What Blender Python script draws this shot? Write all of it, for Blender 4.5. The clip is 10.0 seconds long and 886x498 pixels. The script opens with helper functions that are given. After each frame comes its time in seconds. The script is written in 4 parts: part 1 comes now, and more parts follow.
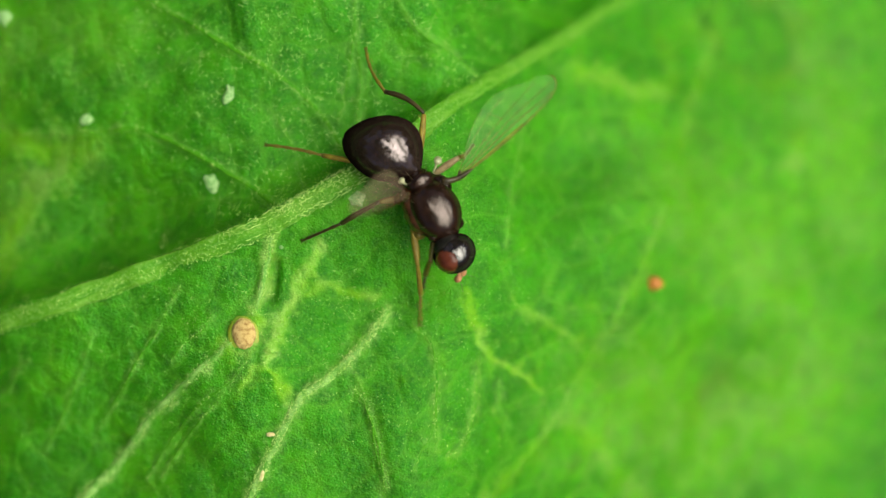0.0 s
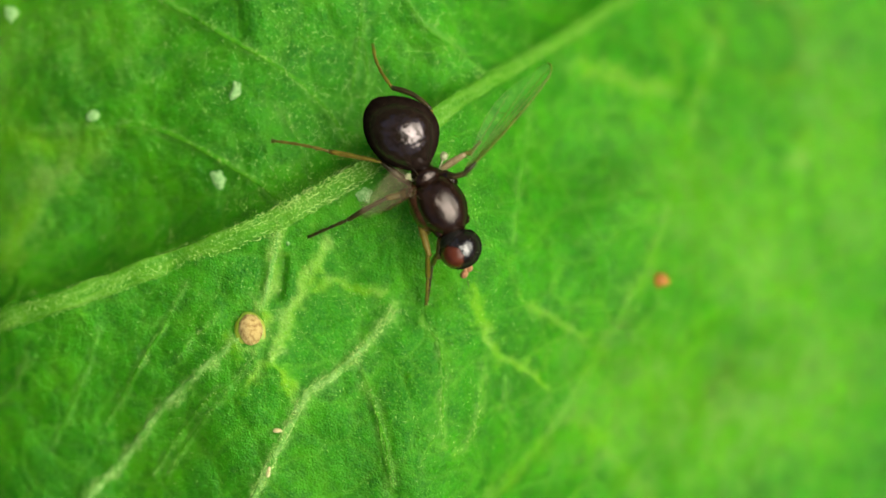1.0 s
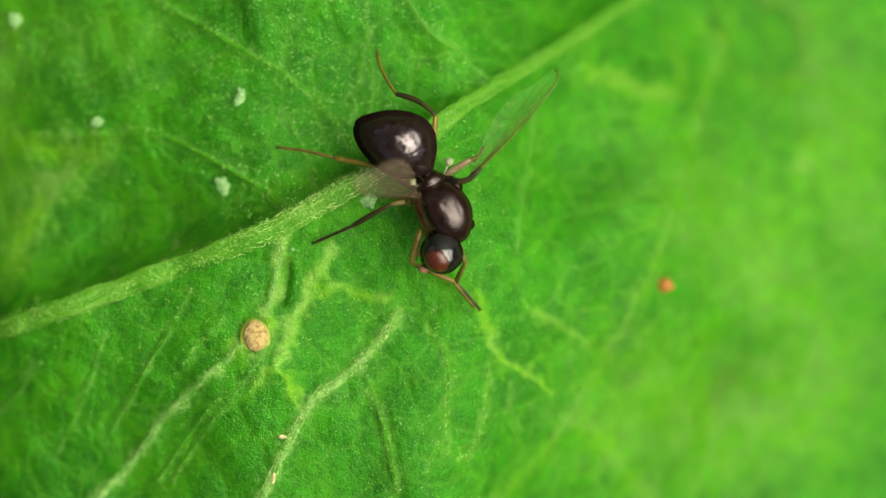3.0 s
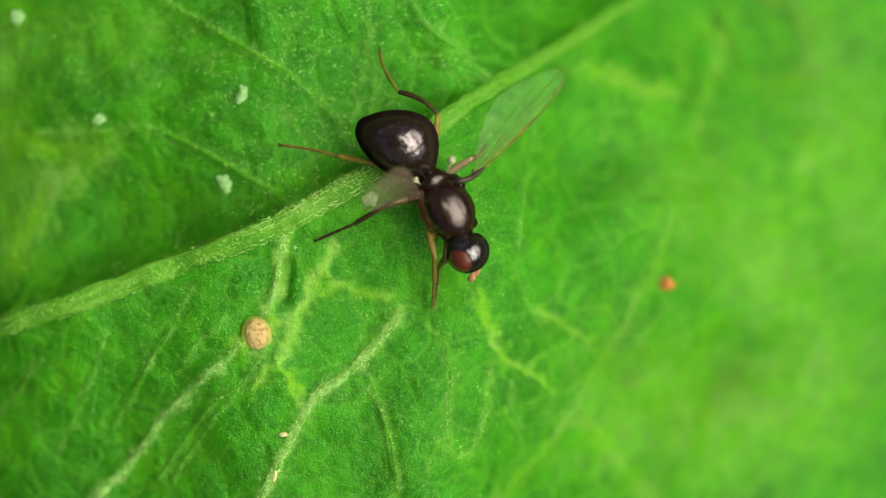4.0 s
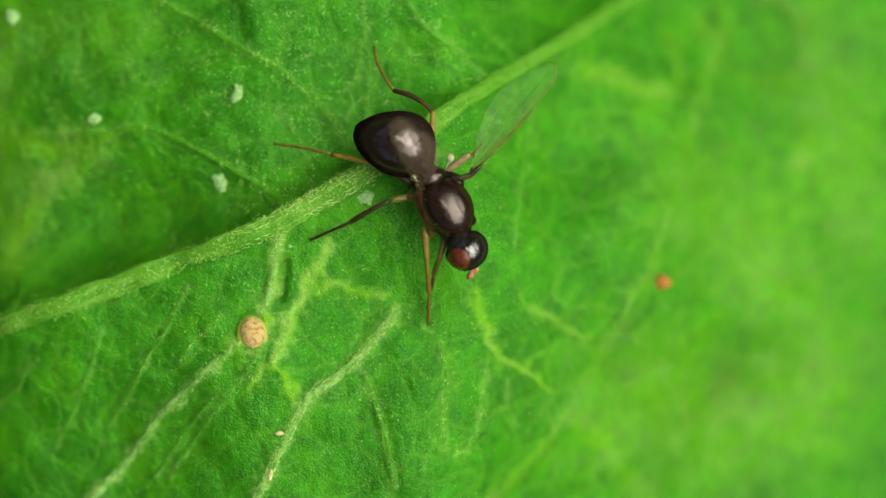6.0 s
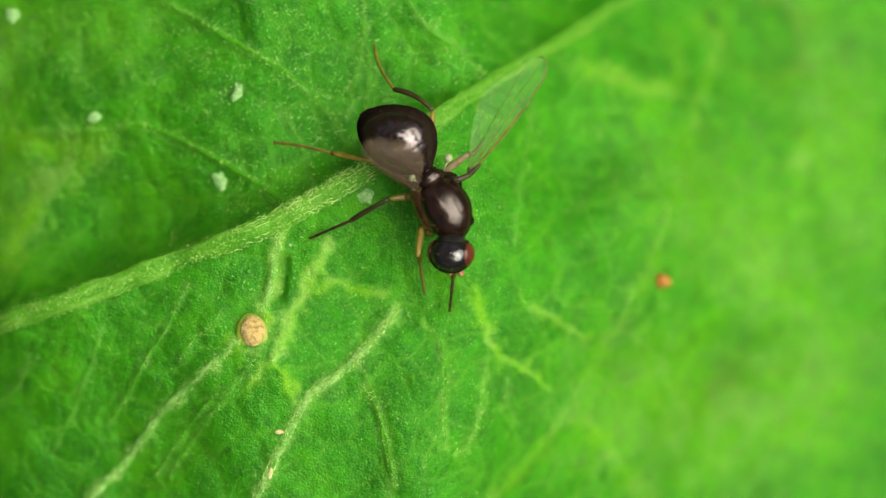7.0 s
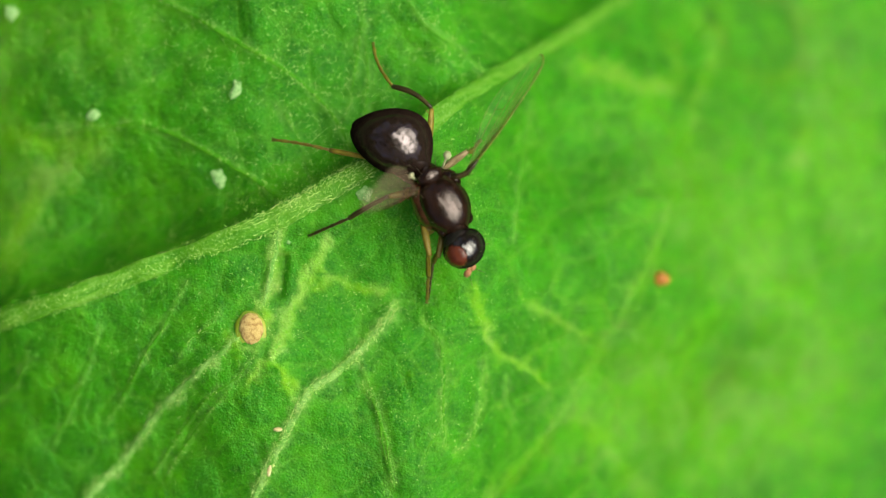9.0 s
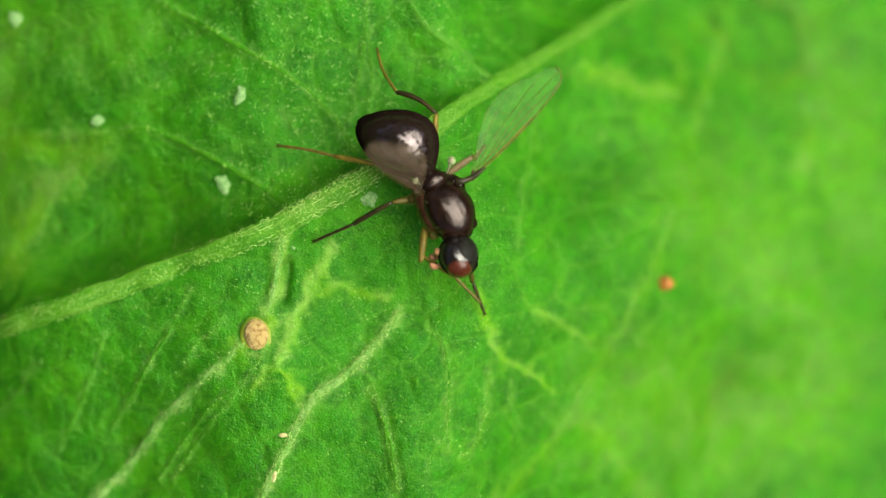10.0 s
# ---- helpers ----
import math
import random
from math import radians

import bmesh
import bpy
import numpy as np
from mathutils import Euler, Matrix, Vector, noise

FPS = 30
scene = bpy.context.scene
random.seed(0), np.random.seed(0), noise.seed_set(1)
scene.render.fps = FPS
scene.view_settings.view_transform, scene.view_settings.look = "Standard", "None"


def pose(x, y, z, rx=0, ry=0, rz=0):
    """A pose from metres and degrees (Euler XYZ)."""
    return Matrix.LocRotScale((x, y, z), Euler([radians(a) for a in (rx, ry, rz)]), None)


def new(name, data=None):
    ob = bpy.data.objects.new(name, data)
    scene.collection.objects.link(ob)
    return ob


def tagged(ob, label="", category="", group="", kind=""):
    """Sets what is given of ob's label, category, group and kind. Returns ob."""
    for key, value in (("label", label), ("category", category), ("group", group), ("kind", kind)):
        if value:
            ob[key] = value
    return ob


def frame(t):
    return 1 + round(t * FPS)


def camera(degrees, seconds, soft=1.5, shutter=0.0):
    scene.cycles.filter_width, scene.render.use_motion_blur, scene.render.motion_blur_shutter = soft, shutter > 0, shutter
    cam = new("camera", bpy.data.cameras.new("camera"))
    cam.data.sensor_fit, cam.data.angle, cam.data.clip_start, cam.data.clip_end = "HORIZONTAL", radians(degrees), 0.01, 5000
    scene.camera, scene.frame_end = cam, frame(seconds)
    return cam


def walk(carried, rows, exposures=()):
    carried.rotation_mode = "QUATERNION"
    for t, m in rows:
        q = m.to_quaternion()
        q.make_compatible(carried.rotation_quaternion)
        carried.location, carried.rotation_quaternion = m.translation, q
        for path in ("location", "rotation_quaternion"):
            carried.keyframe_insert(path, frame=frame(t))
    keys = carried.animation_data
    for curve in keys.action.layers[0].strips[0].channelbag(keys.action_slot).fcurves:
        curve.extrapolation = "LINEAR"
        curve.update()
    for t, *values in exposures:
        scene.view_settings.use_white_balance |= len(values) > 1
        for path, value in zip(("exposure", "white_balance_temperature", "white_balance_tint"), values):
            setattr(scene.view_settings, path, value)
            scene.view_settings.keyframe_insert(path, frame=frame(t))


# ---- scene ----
MM = 0.001
cam = camera(30.0, 10.0, soft=1.15, shutter=0.25)
cam.data.dof.use_dof = True
cam.data.dof.focus_distance = 0.0330
cam.data.dof.aperture_fstop = 46.0


def eye_at(t, x, y, z, turn):
    """One row of the hand-held camera that looks down on the leaf: millimetres and degrees."""
    return t, pose(x * MM, y * MM, z * MM, 0, 0, turn)


walk(cam, [
    eye_at(0, 0.283, -0.038, 33.631, -0.02),
    eye_at(0.1, 0.340, -0.069, 33.631, -0.05),
    eye_at(0.2, 0.368, -0.069, 33.631, -0.05),
    eye_at(0.3, 0.294, -0.034, 33.631, -0.05),
    eye_at(0.4, 0.214, -0.015, 33.631, -0.05),
    eye_at(0.5, 0.179, 0.044, 33.631, -0.10),
    eye_at(0.6, 0.156, 0.008, 33.631, -0.05),
    eye_at(0.7, 0.248, -0.038, 33.631, -0.05),
    eye_at(0.8, 0.271, -0.107, 33.631, -0.05),
    eye_at(0.9, 0.306, -0.187, 33.631, -0.05),
    eye_at(1, 0.144, -0.114, 33.631, 0.04),
    eye_at(1.1, 0.087, 0.100, 33.631, -0.05),
    eye_at(1.2, 0.133, 0.100, 33.631, -0.05),
    eye_at(1.3, 0.363, 0.008, 33.631, -0.05),
    eye_at(1.4, 0.363, 0.043, 33.631, -0.05),
    eye_at(1.5, 0.223, 0.166, 33.631, -0.19),
    eye_at(1.6, 0.110, 0.330, 33.631, -0.05),
    eye_at(1.7, 0.294, 0.089, 33.631, -0.05),
    eye_at(1.8, 0.536, -0.107, 33.631, -0.05),
    eye_at(1.9, 0.559, 0.020, 33.631, -0.05),
    eye_at(2, 0.175, 0.294, 33.631, -0.31),
    eye_at(2.1, 0.087, 0.307, 33.631, -0.05),
    eye_at(2.2, 0.191, 0.020, 33.631, -0.05),
    eye_at(2.3, 0.329, -0.107, 33.631, -0.05),
    eye_at(2.4, 0.237, 0.008, 33.631, -0.05),
    eye_at(2.5, 0.077, 0.046, 33.631, -0.04),
    eye_at(2.6, -0.039, 0.100, 33.631, -0.05),
    eye_at(2.7, 0.064, 0.008, 33.631, -0.05),
    eye_at(3.8, -0.005, 0.008, 33.631, -0.05),
    eye_at(3.9, 0.007, 0.008, 33.631, -0.05),
    eye_at(4, 0.014, -0.031, 33.631, 0.07),
    eye_at(4.2, 0.018, 0.031, 33.631, -0.05),
    eye_at(4.5, -0.000, 0.000, 33.631, 0.00),
    eye_at(4.8, 0.064, -0.015, 33.631, -0.05),
    eye_at(5, 0.040, -0.031, 33.631, 0.01),
    eye_at(5.2, 0.041, -0.038, 33.631, -0.05),
    eye_at(5.5, 0.100, -0.069, 33.631, 0.02),
    eye_at(5.7, 0.099, -0.049, 33.631, -0.05),
    eye_at(6.8, 0.145, -0.107, 33.631, -0.05),
    eye_at(7, 0.108, -0.089, 33.631, -0.02),
    eye_at(7.5, 0.128, -0.078, 33.631, -0.09),
    eye_at(8, 0.111, -0.105, 33.631, 0.02),
    eye_at(8.2, 0.145, -0.107, 33.631, -0.05),
    eye_at(8.5, 0.126, -0.131, 33.631, -0.01),
    eye_at(8.8, 0.064, -0.038, 33.631, -0.05),
    eye_at(9, 0.134, -0.141, 33.631, -0.02),
    eye_at(9.5, 0.085, -0.092, 33.631, -0.05),
    eye_at(10, 0.039, -0.029, 33.631, -0.13),
], exposures=[(0, 1.15), (4.8, 1.14), (5.2, 1.09), (5.5, 0.95), (5.8, 1.00), (6.8, 1.19), (7.5, 1.24), (8.2, 1.24), (9.0, 1.20), (10.0, 1.18)])

# ---- light: bright overcast sky over a clearing, soft sun ----
SUN_UP, SUN_TURN = 63.0, 4.0
world = bpy.data.worlds.new("sky")
scene.world = world
world.use_nodes = True
wn = world.node_tree
sky = wn.nodes.new("ShaderNodeTexSky")
sky.sky_type = "NISHITA"
sky.sun_disc = False
sky.sun_elevation = radians(SUN_UP)
sky.sun_rotation = radians(90 - SUN_TURN)
sky.dust_density = 5.0
sky.air_density = 0.5
sky.ozone_density = 0.5
wn.links.new(sky.outputs[0], wn.nodes["Background"].inputs[0])
wn.nodes["Background"].inputs[1].default_value = 0.07
sun = new("sun", bpy.data.lights.new("sun", "SUN"))
sun.data.energy = 5.0
sun.data.angle = radians(80)
sun.data.color = (0.985, 0.97, 0.80)
sun.matrix_world = pose(0, 0, 3, 0, 90 - SUN_UP, SUN_TURN)


# ---- materials ----
def nodes_of(name):
    m = bpy.data.materials.new(name)
    m.use_nodes = True
    t = m.node_tree
    return m, t, t.nodes["Principled BSDF"]


def mm_coords(t, stretch=(1, 1, 1)):
    c = t.nodes.new("ShaderNodeTexCoord")
    mp = t.nodes.new("ShaderNodeMapping")
    mp.inputs["Scale"].default_value = [1000 * s for s in stretch]
    t.links.new(c.outputs["Object"], mp.inputs["Vector"])
    return mp.outputs[0]


def noise_node(t, vec, scale, detail=4, rough=0.55):
    n = t.nodes.new("ShaderNodeTexNoise")
    n.inputs["Scale"].default_value = scale
    n.inputs["Detail"].default_value = detail
    n.inputs["Roughness"].default_value = rough
    t.links.new(vec, n.inputs["Vector"])
    return n.outputs[0]


def ramp(t, fac, stops):
    r = t.nodes.new("ShaderNodeValToRGB")
    while len(r.color_ramp.elements) < len(stops):
        r.color_ramp.elements.new(0.5)
    for e, (p, c) in zip(r.color_ramp.elements, stops):
        e.position, e.color = p, (*c, 1)
    t.links.new(fac, r.inputs[0])
    return r.outputs[0]


def blend(t, fac, a, b):
    m = t.nodes.new("ShaderNodeMix")
    m.data_type = "RGBA"
    for sock, val in ((m.inputs[0], fac), (m.inputs[6], a), (m.inputs[7], b)):
        if hasattr(val, "links"):
            t.links.new(val, sock)
        elif isinstance(val, (int, float)):
            sock.default_value = val
        else:
            sock.default_value = (*val, 1)
    return m.outputs[2]


def bump(t, b, height, strength, dist, after=None):
    n = t.nodes.new("ShaderNodeBump")
    n.inputs["Strength"].default_value = strength
    n.inputs["Distance"].default_value = dist
    t.links.new(height, n.inputs["Height"])
    if after is not None:
        t.links.new(after, n.inputs["Normal"])
    t.links.new(n.outputs[0], b.inputs["Normal"])
    return n.outputs[0]


def attr(t, name):
    a = t.nodes.new("ShaderNodeAttribute")
    a.attribute_name = name
    return a.outputs["Fac"]


def scaled(t, val, k, plus=0.0):
    m = t.nodes.new("ShaderNodeMath")
    m.operation = "MULTIPLY_ADD"
    t.links.new(val, m.inputs[0])
    m.inputs[1].default_value, m.inputs[2].default_value = k, plus
    m.use_clamp = True
    return m.outputs[0]


def leaf_material():
    m, t, b = nodes_of("leaf_green")
    v = mm_coords(t)
    broad = noise_node(t, v, 0.45, 3)
    mid = noise_node(t, v, 2.2, 5, 0.65)
    fine = noise_node(t, v, 16, 3, 0.7)
    col = ramp(t, broad, [(0.3, (0.012, 0.130, 0.001)), (0.5, (0.024, 0.200, 0.001)), (0.72, (0.058, 0.275, 0.001))])
    col = blend(t, scaled(t, mid, 3.6, -1.55), col, (0.008, 0.098, 0.002))
    col = blend(t, scaled(t, fine, 3.2, -1.60), col, (0.062, 0.285, 0.010))
    col = blend(t, scaled(t, noise_node(t, v, 30, 2, 0.6), 6.0, -3.5), col, (0.105, 0.325, 0.028))
    col = blend(t, scaled(t, attr(t, "net"), 0.42), col, (0.085, 0.290, 0.014))
    # scars and the wide painted sheen, both broken up by noise
    worn_sheen = t.nodes.new("ShaderNodeMath")
    worn_sheen.operation = "MULTIPLY"
    t.links.new(attr(t, "scar_sheen"), worn_sheen.inputs[0])
    t.links.new(scaled(t, noise_node(t, v, 6.5, 5, 0.75), 3.4, -0.70), worn_sheen.inputs[1])
    pale = blend(t, scaled(t, noise_node(t, v, 1.1, 2), 4.0, -1.6), (0.135, 0.345, 0.006), (0.195, 0.380, 0.060))
    col = blend(t, worn_sheen.outputs[0], col, pale)
    felt = t.nodes.new("ShaderNodeMath")
    felt.operation = "MULTIPLY"
    t.links.new(attr(t, "felt"), felt.inputs[0])
    t.links.new(scaled(t, noise_node(t, v, 11, 4, 0.75), 4.5, -1.55), felt.inputs[1])
    col = blend(t, felt.outputs[0], col, (0.210, 0.400, 0.085))
    t.links.new(col, b.inputs["Base Color"])
    b.inputs["Roughness"].default_value = 0.48
    b.inputs["Specular IOR Level"].default_value = 0.16
    b.inputs["Subsurface Weight"].default_value = 0.45
    b.inputs["Subsurface Radius"].default_value = (0.35, 1.0, 0.15)
    b.inputs["Subsurface Scale"].default_value = 0.0009
    vo = t.nodes.new("ShaderNodeTexVoronoi")
    vo.inputs["Scale"].default_value = 22
    t.links.new(v, vo.inputs["Vector"])
    n1 = bump(t, b, vo.outputs["Distance"], 0.6, 0.00004)
    bump(t, b, fine, 0.5, 0.00005, n1)
    return m


def plain_material(name, dark, light, rough, scale, bumpd, spec=0.5, metal=0.0, coat=0.0, contrast=(0.35, 0.65), tint=(1, 1, 1), rim=None):
    m, t, b = nodes_of(name)
    v = mm_coords(t)
    n = noise_node(t, v, scale, 5, 0.6)
    t.links.new(ramp(t, n, [(contrast[0], dark), (contrast[1], light)]), b.inputs["Base Color"])
    b.inputs["Roughness"].default_value = rough
    b.inputs["Specular IOR Level"].default_value = spec
    b.inputs["Metallic"].default_value = metal
    b.inputs["Coat Weight"].default_value = coat
    b.inputs["Coat Roughness"].default_value = 0.07
    b.inputs["Specular Tint"].default_value = (*tint, 1)
    if bumpd:
        bump(t, b, noise_node(t, v, scale * 4, 3), 0.5, bumpd)
    if rim:
        lw = t.nodes.new("ShaderNodeLayerWeight")
        lw.inputs["Blend"].default_value = 0.5
        g = t.nodes.new("ShaderNodeMapRange")
        g.interpolation_type = "SMOOTHSTEP"
        t.links.new(lw.outputs["Facing"], g.inputs["Value"])
        for k, val in zip(("From Min", "From Max", "To Min", "To Max"), (*rim, spec, 0.0)):
            g.inputs[k].default_value = val
        t.links.new(g.outputs[0], b.inputs["Specular IOR Level"])
    return m


def wing_material(name, tint, alpha):
    m, t, b = nodes_of(name)
    v = mm_coords(t)
    n = noise_node(t, v, 3, 3)
    t.links.new(ramp(t, n, [(0.3, tint), (0.7, [c * 1.25 for c in tint])]), b.inputs["Base Color"])
    b.inputs["Roughness"].default_value = 0.22
    b.inputs["Alpha"].default_value = alpha
    b.inputs["Specular IOR Level"].default_value = 0.4
    b.inputs["Thin Film Thickness"].default_value = 380
    bump(t, b, noise_node(t, v, 5, 4), 0.4, 0.00003)
    return m


def rib_material():
    """Green stripes that run along the midrib, with pale specks."""
    m, t, b = nodes_of("leaf_rib")
    c = t.nodes.new("ShaderNodeTexCoord")
    turn = t.nodes.new("ShaderNodeMapping")
    turn.vector_type = "TEXTURE"
    turn.inputs["Rotation"].default_value = (0, 0, radians(25))
    turn.inputs["Scale"].default_value = (0.001, 0.001, 0.001)
    t.links.new(c.outputs["Object"], turn.inputs["Vector"])
    long = t.nodes.new("ShaderNodeMapping")
    long.inputs["Scale"].default_value = (0.35, 3.2, 1)
    t.links.new(turn.outputs[0], long.inputs["Vector"])
    stripe = noise_node(t, long.outputs[0], 3.0, 4, 0.6)
    speck = noise_node(t, mm_coords(t), 18, 3, 0.7)
    col = ramp(t, stripe, [(0.34, (0.036, 0.185, 0.003)), (0.52, (0.064, 0.228, 0.006)), (0.68, (0.105, 0.278, 0.022))])
    col = blend(t, scaled(t, speck, 4.5, -2.25), col, (0.16, 0.34, 0.07))
    t.links.new(col, b.inputs["Base Color"])
    b.inputs["Roughness"].default_value = 0.55
    b.inputs["Specular IOR Level"].default_value = 0.15
    n1 = bump(t, b, stripe, 0.5, 0.00005)
    bump(t, b, speck, 0.6, 0.00005, n1)
    return m


LEAF = leaf_material()
RIB = rib_material()
VEIN = plain_material("leaf_vein", (0.024, 0.185, 0.002), (0.066, 0.250, 0.008), 0.6, 6, 0.00005, 0.12)
HAIR = plain_material("leaf_hair", (0.20, 0.45, 0.05), (0.50, 0.68, 0.22), 0.5, 3, 0, 0.3)
VEIN_PALE = plain_material("pale_vein", (0.070, 0.255, 0.022), (0.20, 0.38, 0.095), 0.6, 5, 0.00005, 0.15)
CUTICLE = plain_material("black_cuticle", (0.009, 0.0055, 0.0045), (0.019, 0.012, 0.009), 0.035, 9, 0.000003, 1.0, tint=(1.0, 0.88, 0.90), rim=(0.22, 0.52))
HEAD_CUTICLE = plain_material("black_head_cuticle", (0.006, 0.0045, 0.004), (0.013, 0.010, 0.009), 0.035, 9, 0.000004, 0.9, rim=(0.3, 0.65))
THORAX = plain_material("brown_black_cuticle", (0.006, 0.0030, 0.0021), (0.018, 0.0086, 0.0052), 0.13, 6, 0.000008, 0.50, coat=0.14, tint=(1.0, 0.85, 0.80), rim=(0.28, 0.72))
BROWN = plain_material("brown_cuticle", (0.020, 0.008, 0.004), (0.060, 0.024, 0.010), 0.16, 7, 0.00001, 0.5)
PALE = plain_material("pale_cuticle", (0.28, 0.22, 0.13), (0.45, 0.38, 0.25), 0.4, 8, 0.00001, 0.5)
DUSTY = plain_material("dusty_cuticle", (0.006, 0.006, 0.005), (0.018, 0.018, 0.015), 0.5, 10, 0.00001, 0.12)
EYE = plain_material("red_brown_eye", (0.052, 0.0105, 0.005), (0.092, 0.022, 0.010), 0.24, 5, 0.000004, 0.5)
ANTENNA = plain_material("pink_antenna", (0.26, 0.115, 0.05), (0.40, 0.19, 0.09), 0.5, 8, 0.00001)
LEG_DARK = plain_material("dark_leg", (0.014, 0.011, 0.004), (0.045, 0.034, 0.010), 0.4, 5, 0.00001, 0.3)
LEG_AMBER = plain_material("amber_leg", (0.105, 0.080, 0.008), (0.20, 0.155, 0.020), 0.45, 5, 0.00001, 0.3)
LEG_TAN = plain_material("tan_leg", (0.20, 0.145, 0.07), (0.34, 0.26, 0.14), 0.4, 5, 0.00001)
LEG_OLIVE = plain_material("olive_leg", (0.075, 0.062, 0.009), (0.15, 0.122, 0.020), 0.45, 5, 0.00001, 0.3)
WING = wing_material("clear_wing", (0.46, 0.58, 0.34), 0.034)
WING_BROWN = wing_material("smoky_wing", (0.30, 0.22, 0.15), 0.11)
WING_VEIN = plain_material("wing_vein", (0.065, 0.090, 0.008), (0.13, 0.165, 0.02), 0.4, 5, 0, 0.3)
WING_COSTA = plain_material("wing_front_vein", (0.13, 0.155, 0.014), (0.23, 0.25, 0.035), 0.4, 5, 0, 0.3)
HALTER = plain_material("white_halter", (0.20, 0.22, 0.11), (0.34, 0.34, 0.20), 0.4, 6, 0.00001)
GALL = plain_material("gall_skin", (0.25, 0.13, 0.022), (0.52, 0.38, 0.14), 0.5, 13, 0.00020, contrast=(0.34, 0.54))
FLECK = plain_material("white_fleck", (0.07, 0.25, 0.04), (0.27, 0.44, 0.17), 0.7, 16, 0.00004)
ORANGE = plain_material("orange_grain", (0.30, 0.105, 0.014), (0.38, 0.15, 0.025), 0.5, 6, 0.00003)
CRUMB = plain_material("tan_crumb", (0.46, 0.40, 0.16), (0.66, 0.58, 0.32), 0.6, 9, 0.00002)
GROUND = plain_material("ground_growth", (0.012, 0.035, 0.006), (0.05, 0.11, 0.02), 0.9, 0.12, 0, 0.2)
HEDGE = plain_material("hedge_leaves", (0.008, 0.025, 0.004), (0.05, 0.10, 0.02), 0.8, 0.16, 0, 0.2)


# ---- mesh tools ----
def part(name, bm, material, parent=None, label="", smooth_faces=True, scale=MM):
    """Links a bmesh, built in millimetres, as one mesh object under a thing or a part."""
    me = bpy.data.meshes.new(name)
    bmesh.ops.recalc_face_normals(bm, faces=bm.faces)
    bm.to_mesh(me)
    bm.free()
    me.transform(Matrix.Scale(scale, 4))
    me.materials.append(material)
    if smooth_faces:
        me.polygons.foreach_set("use_smooth", [True] * len(me.polygons))
    ob = new(name, me)
    ob.parent = parent
    return tagged(ob, label)


def tube(bm, pts, radii, sides=10, squash=1.0, caps=True):
    """A round tapering rod along points; squash flattens it along z."""
    pts = [Vector(p) for p in pts]
    rings = []
    for i, p in enumerate(pts):
        d = (pts[min(i + 1, len(pts) - 1)] - pts[max(i - 1, 0)]).normalized()
        side = d.cross(Vector((0, 0, 1)))
        side = side.normalized() if side.length > 1e-4 else Vector((1, 0, 0))
        up = side.cross(d)
        rings.append([bm.verts.new(p + radii[i] * (math.cos(a) * side + squash * math.sin(a) * up))
                      for a in (2 * math.pi * k / sides for k in range(sides))])
    for a, b in zip(rings, rings[1:]):
        for k in range(sides):
            bm.faces.new((a[k], a[(k + 1) % sides], b[(k + 1) % sides], b[k]))
    if caps:
        bm.faces.new(rings[0])
        bm.faces.new(rings[-1][::-1])


def ball(bm, centre, radii, turn=(0, 0, 0), seg=28, rings=18, form=None):
    """An ellipsoid; form(unit vector) gives a factor on its radius."""
    m = pose(*centre, *turn)
    made = bmesh.ops.create_uvsphere(bm, u_segments=seg, v_segments=rings, radius=1)["verts"]
    for v in made:
        k = form(v.co) if form else 1
        v.co = m @ Vector([c * r * k for c, r in zip(v.co, radii)])
    return made


def lathe(bm, profile, seg=32, flat=1.0, bend=0.0, closed=True):
    """A body of rings along -Y: (distance, radius, drop)."""
    rings = [[bm.verts.new((r * math.cos(a), -s, dz + flat * r * math.sin(a) - bend * max(0, s - 0.7) ** 2)) for a in (2 * math.pi * k / seg for k in range(seg))]
             for s, r, dz in profile]
    for a, b in zip(rings, rings[1:]):
        for k in range(seg):
            bm.faces.new((a[k], a[(k + 1) % seg], b[(k + 1) % seg], b[k]))
    if closed:
        bm.faces.new(rings[0])
        bm.faces.new(rings[-1][::-1])


def bent(pts, steps=6):
    """Points of a smooth curve (Catmull-Rom) through pts."""
    pts = [Vector(p) for p in pts]
    full = [2 * pts[0] - pts[1], *pts, 2 * pts[-1] - pts[-2]]
    out = []
    for i in range(1, len(full) - 2):
        a, b, c, d = full[i - 1:i + 3]
        for k in range(steps):
            u = k / steps
            out.append(0.5 * (2 * b + (c - a) * u + (2 * a - 5 * b + 4 * c - d) * u * u + (3 * b - a - 3 * c + d) * u ** 3))
    out.append(pts[-1])
    return out


# ---- leaf form: heights in millimetres over the leaf's plan ----
def smooth(e0, e1, x):
    k = np.clip((x - e0) / (e1 - e0), 0, 1)
    return k * k * (3 - 2 * k)


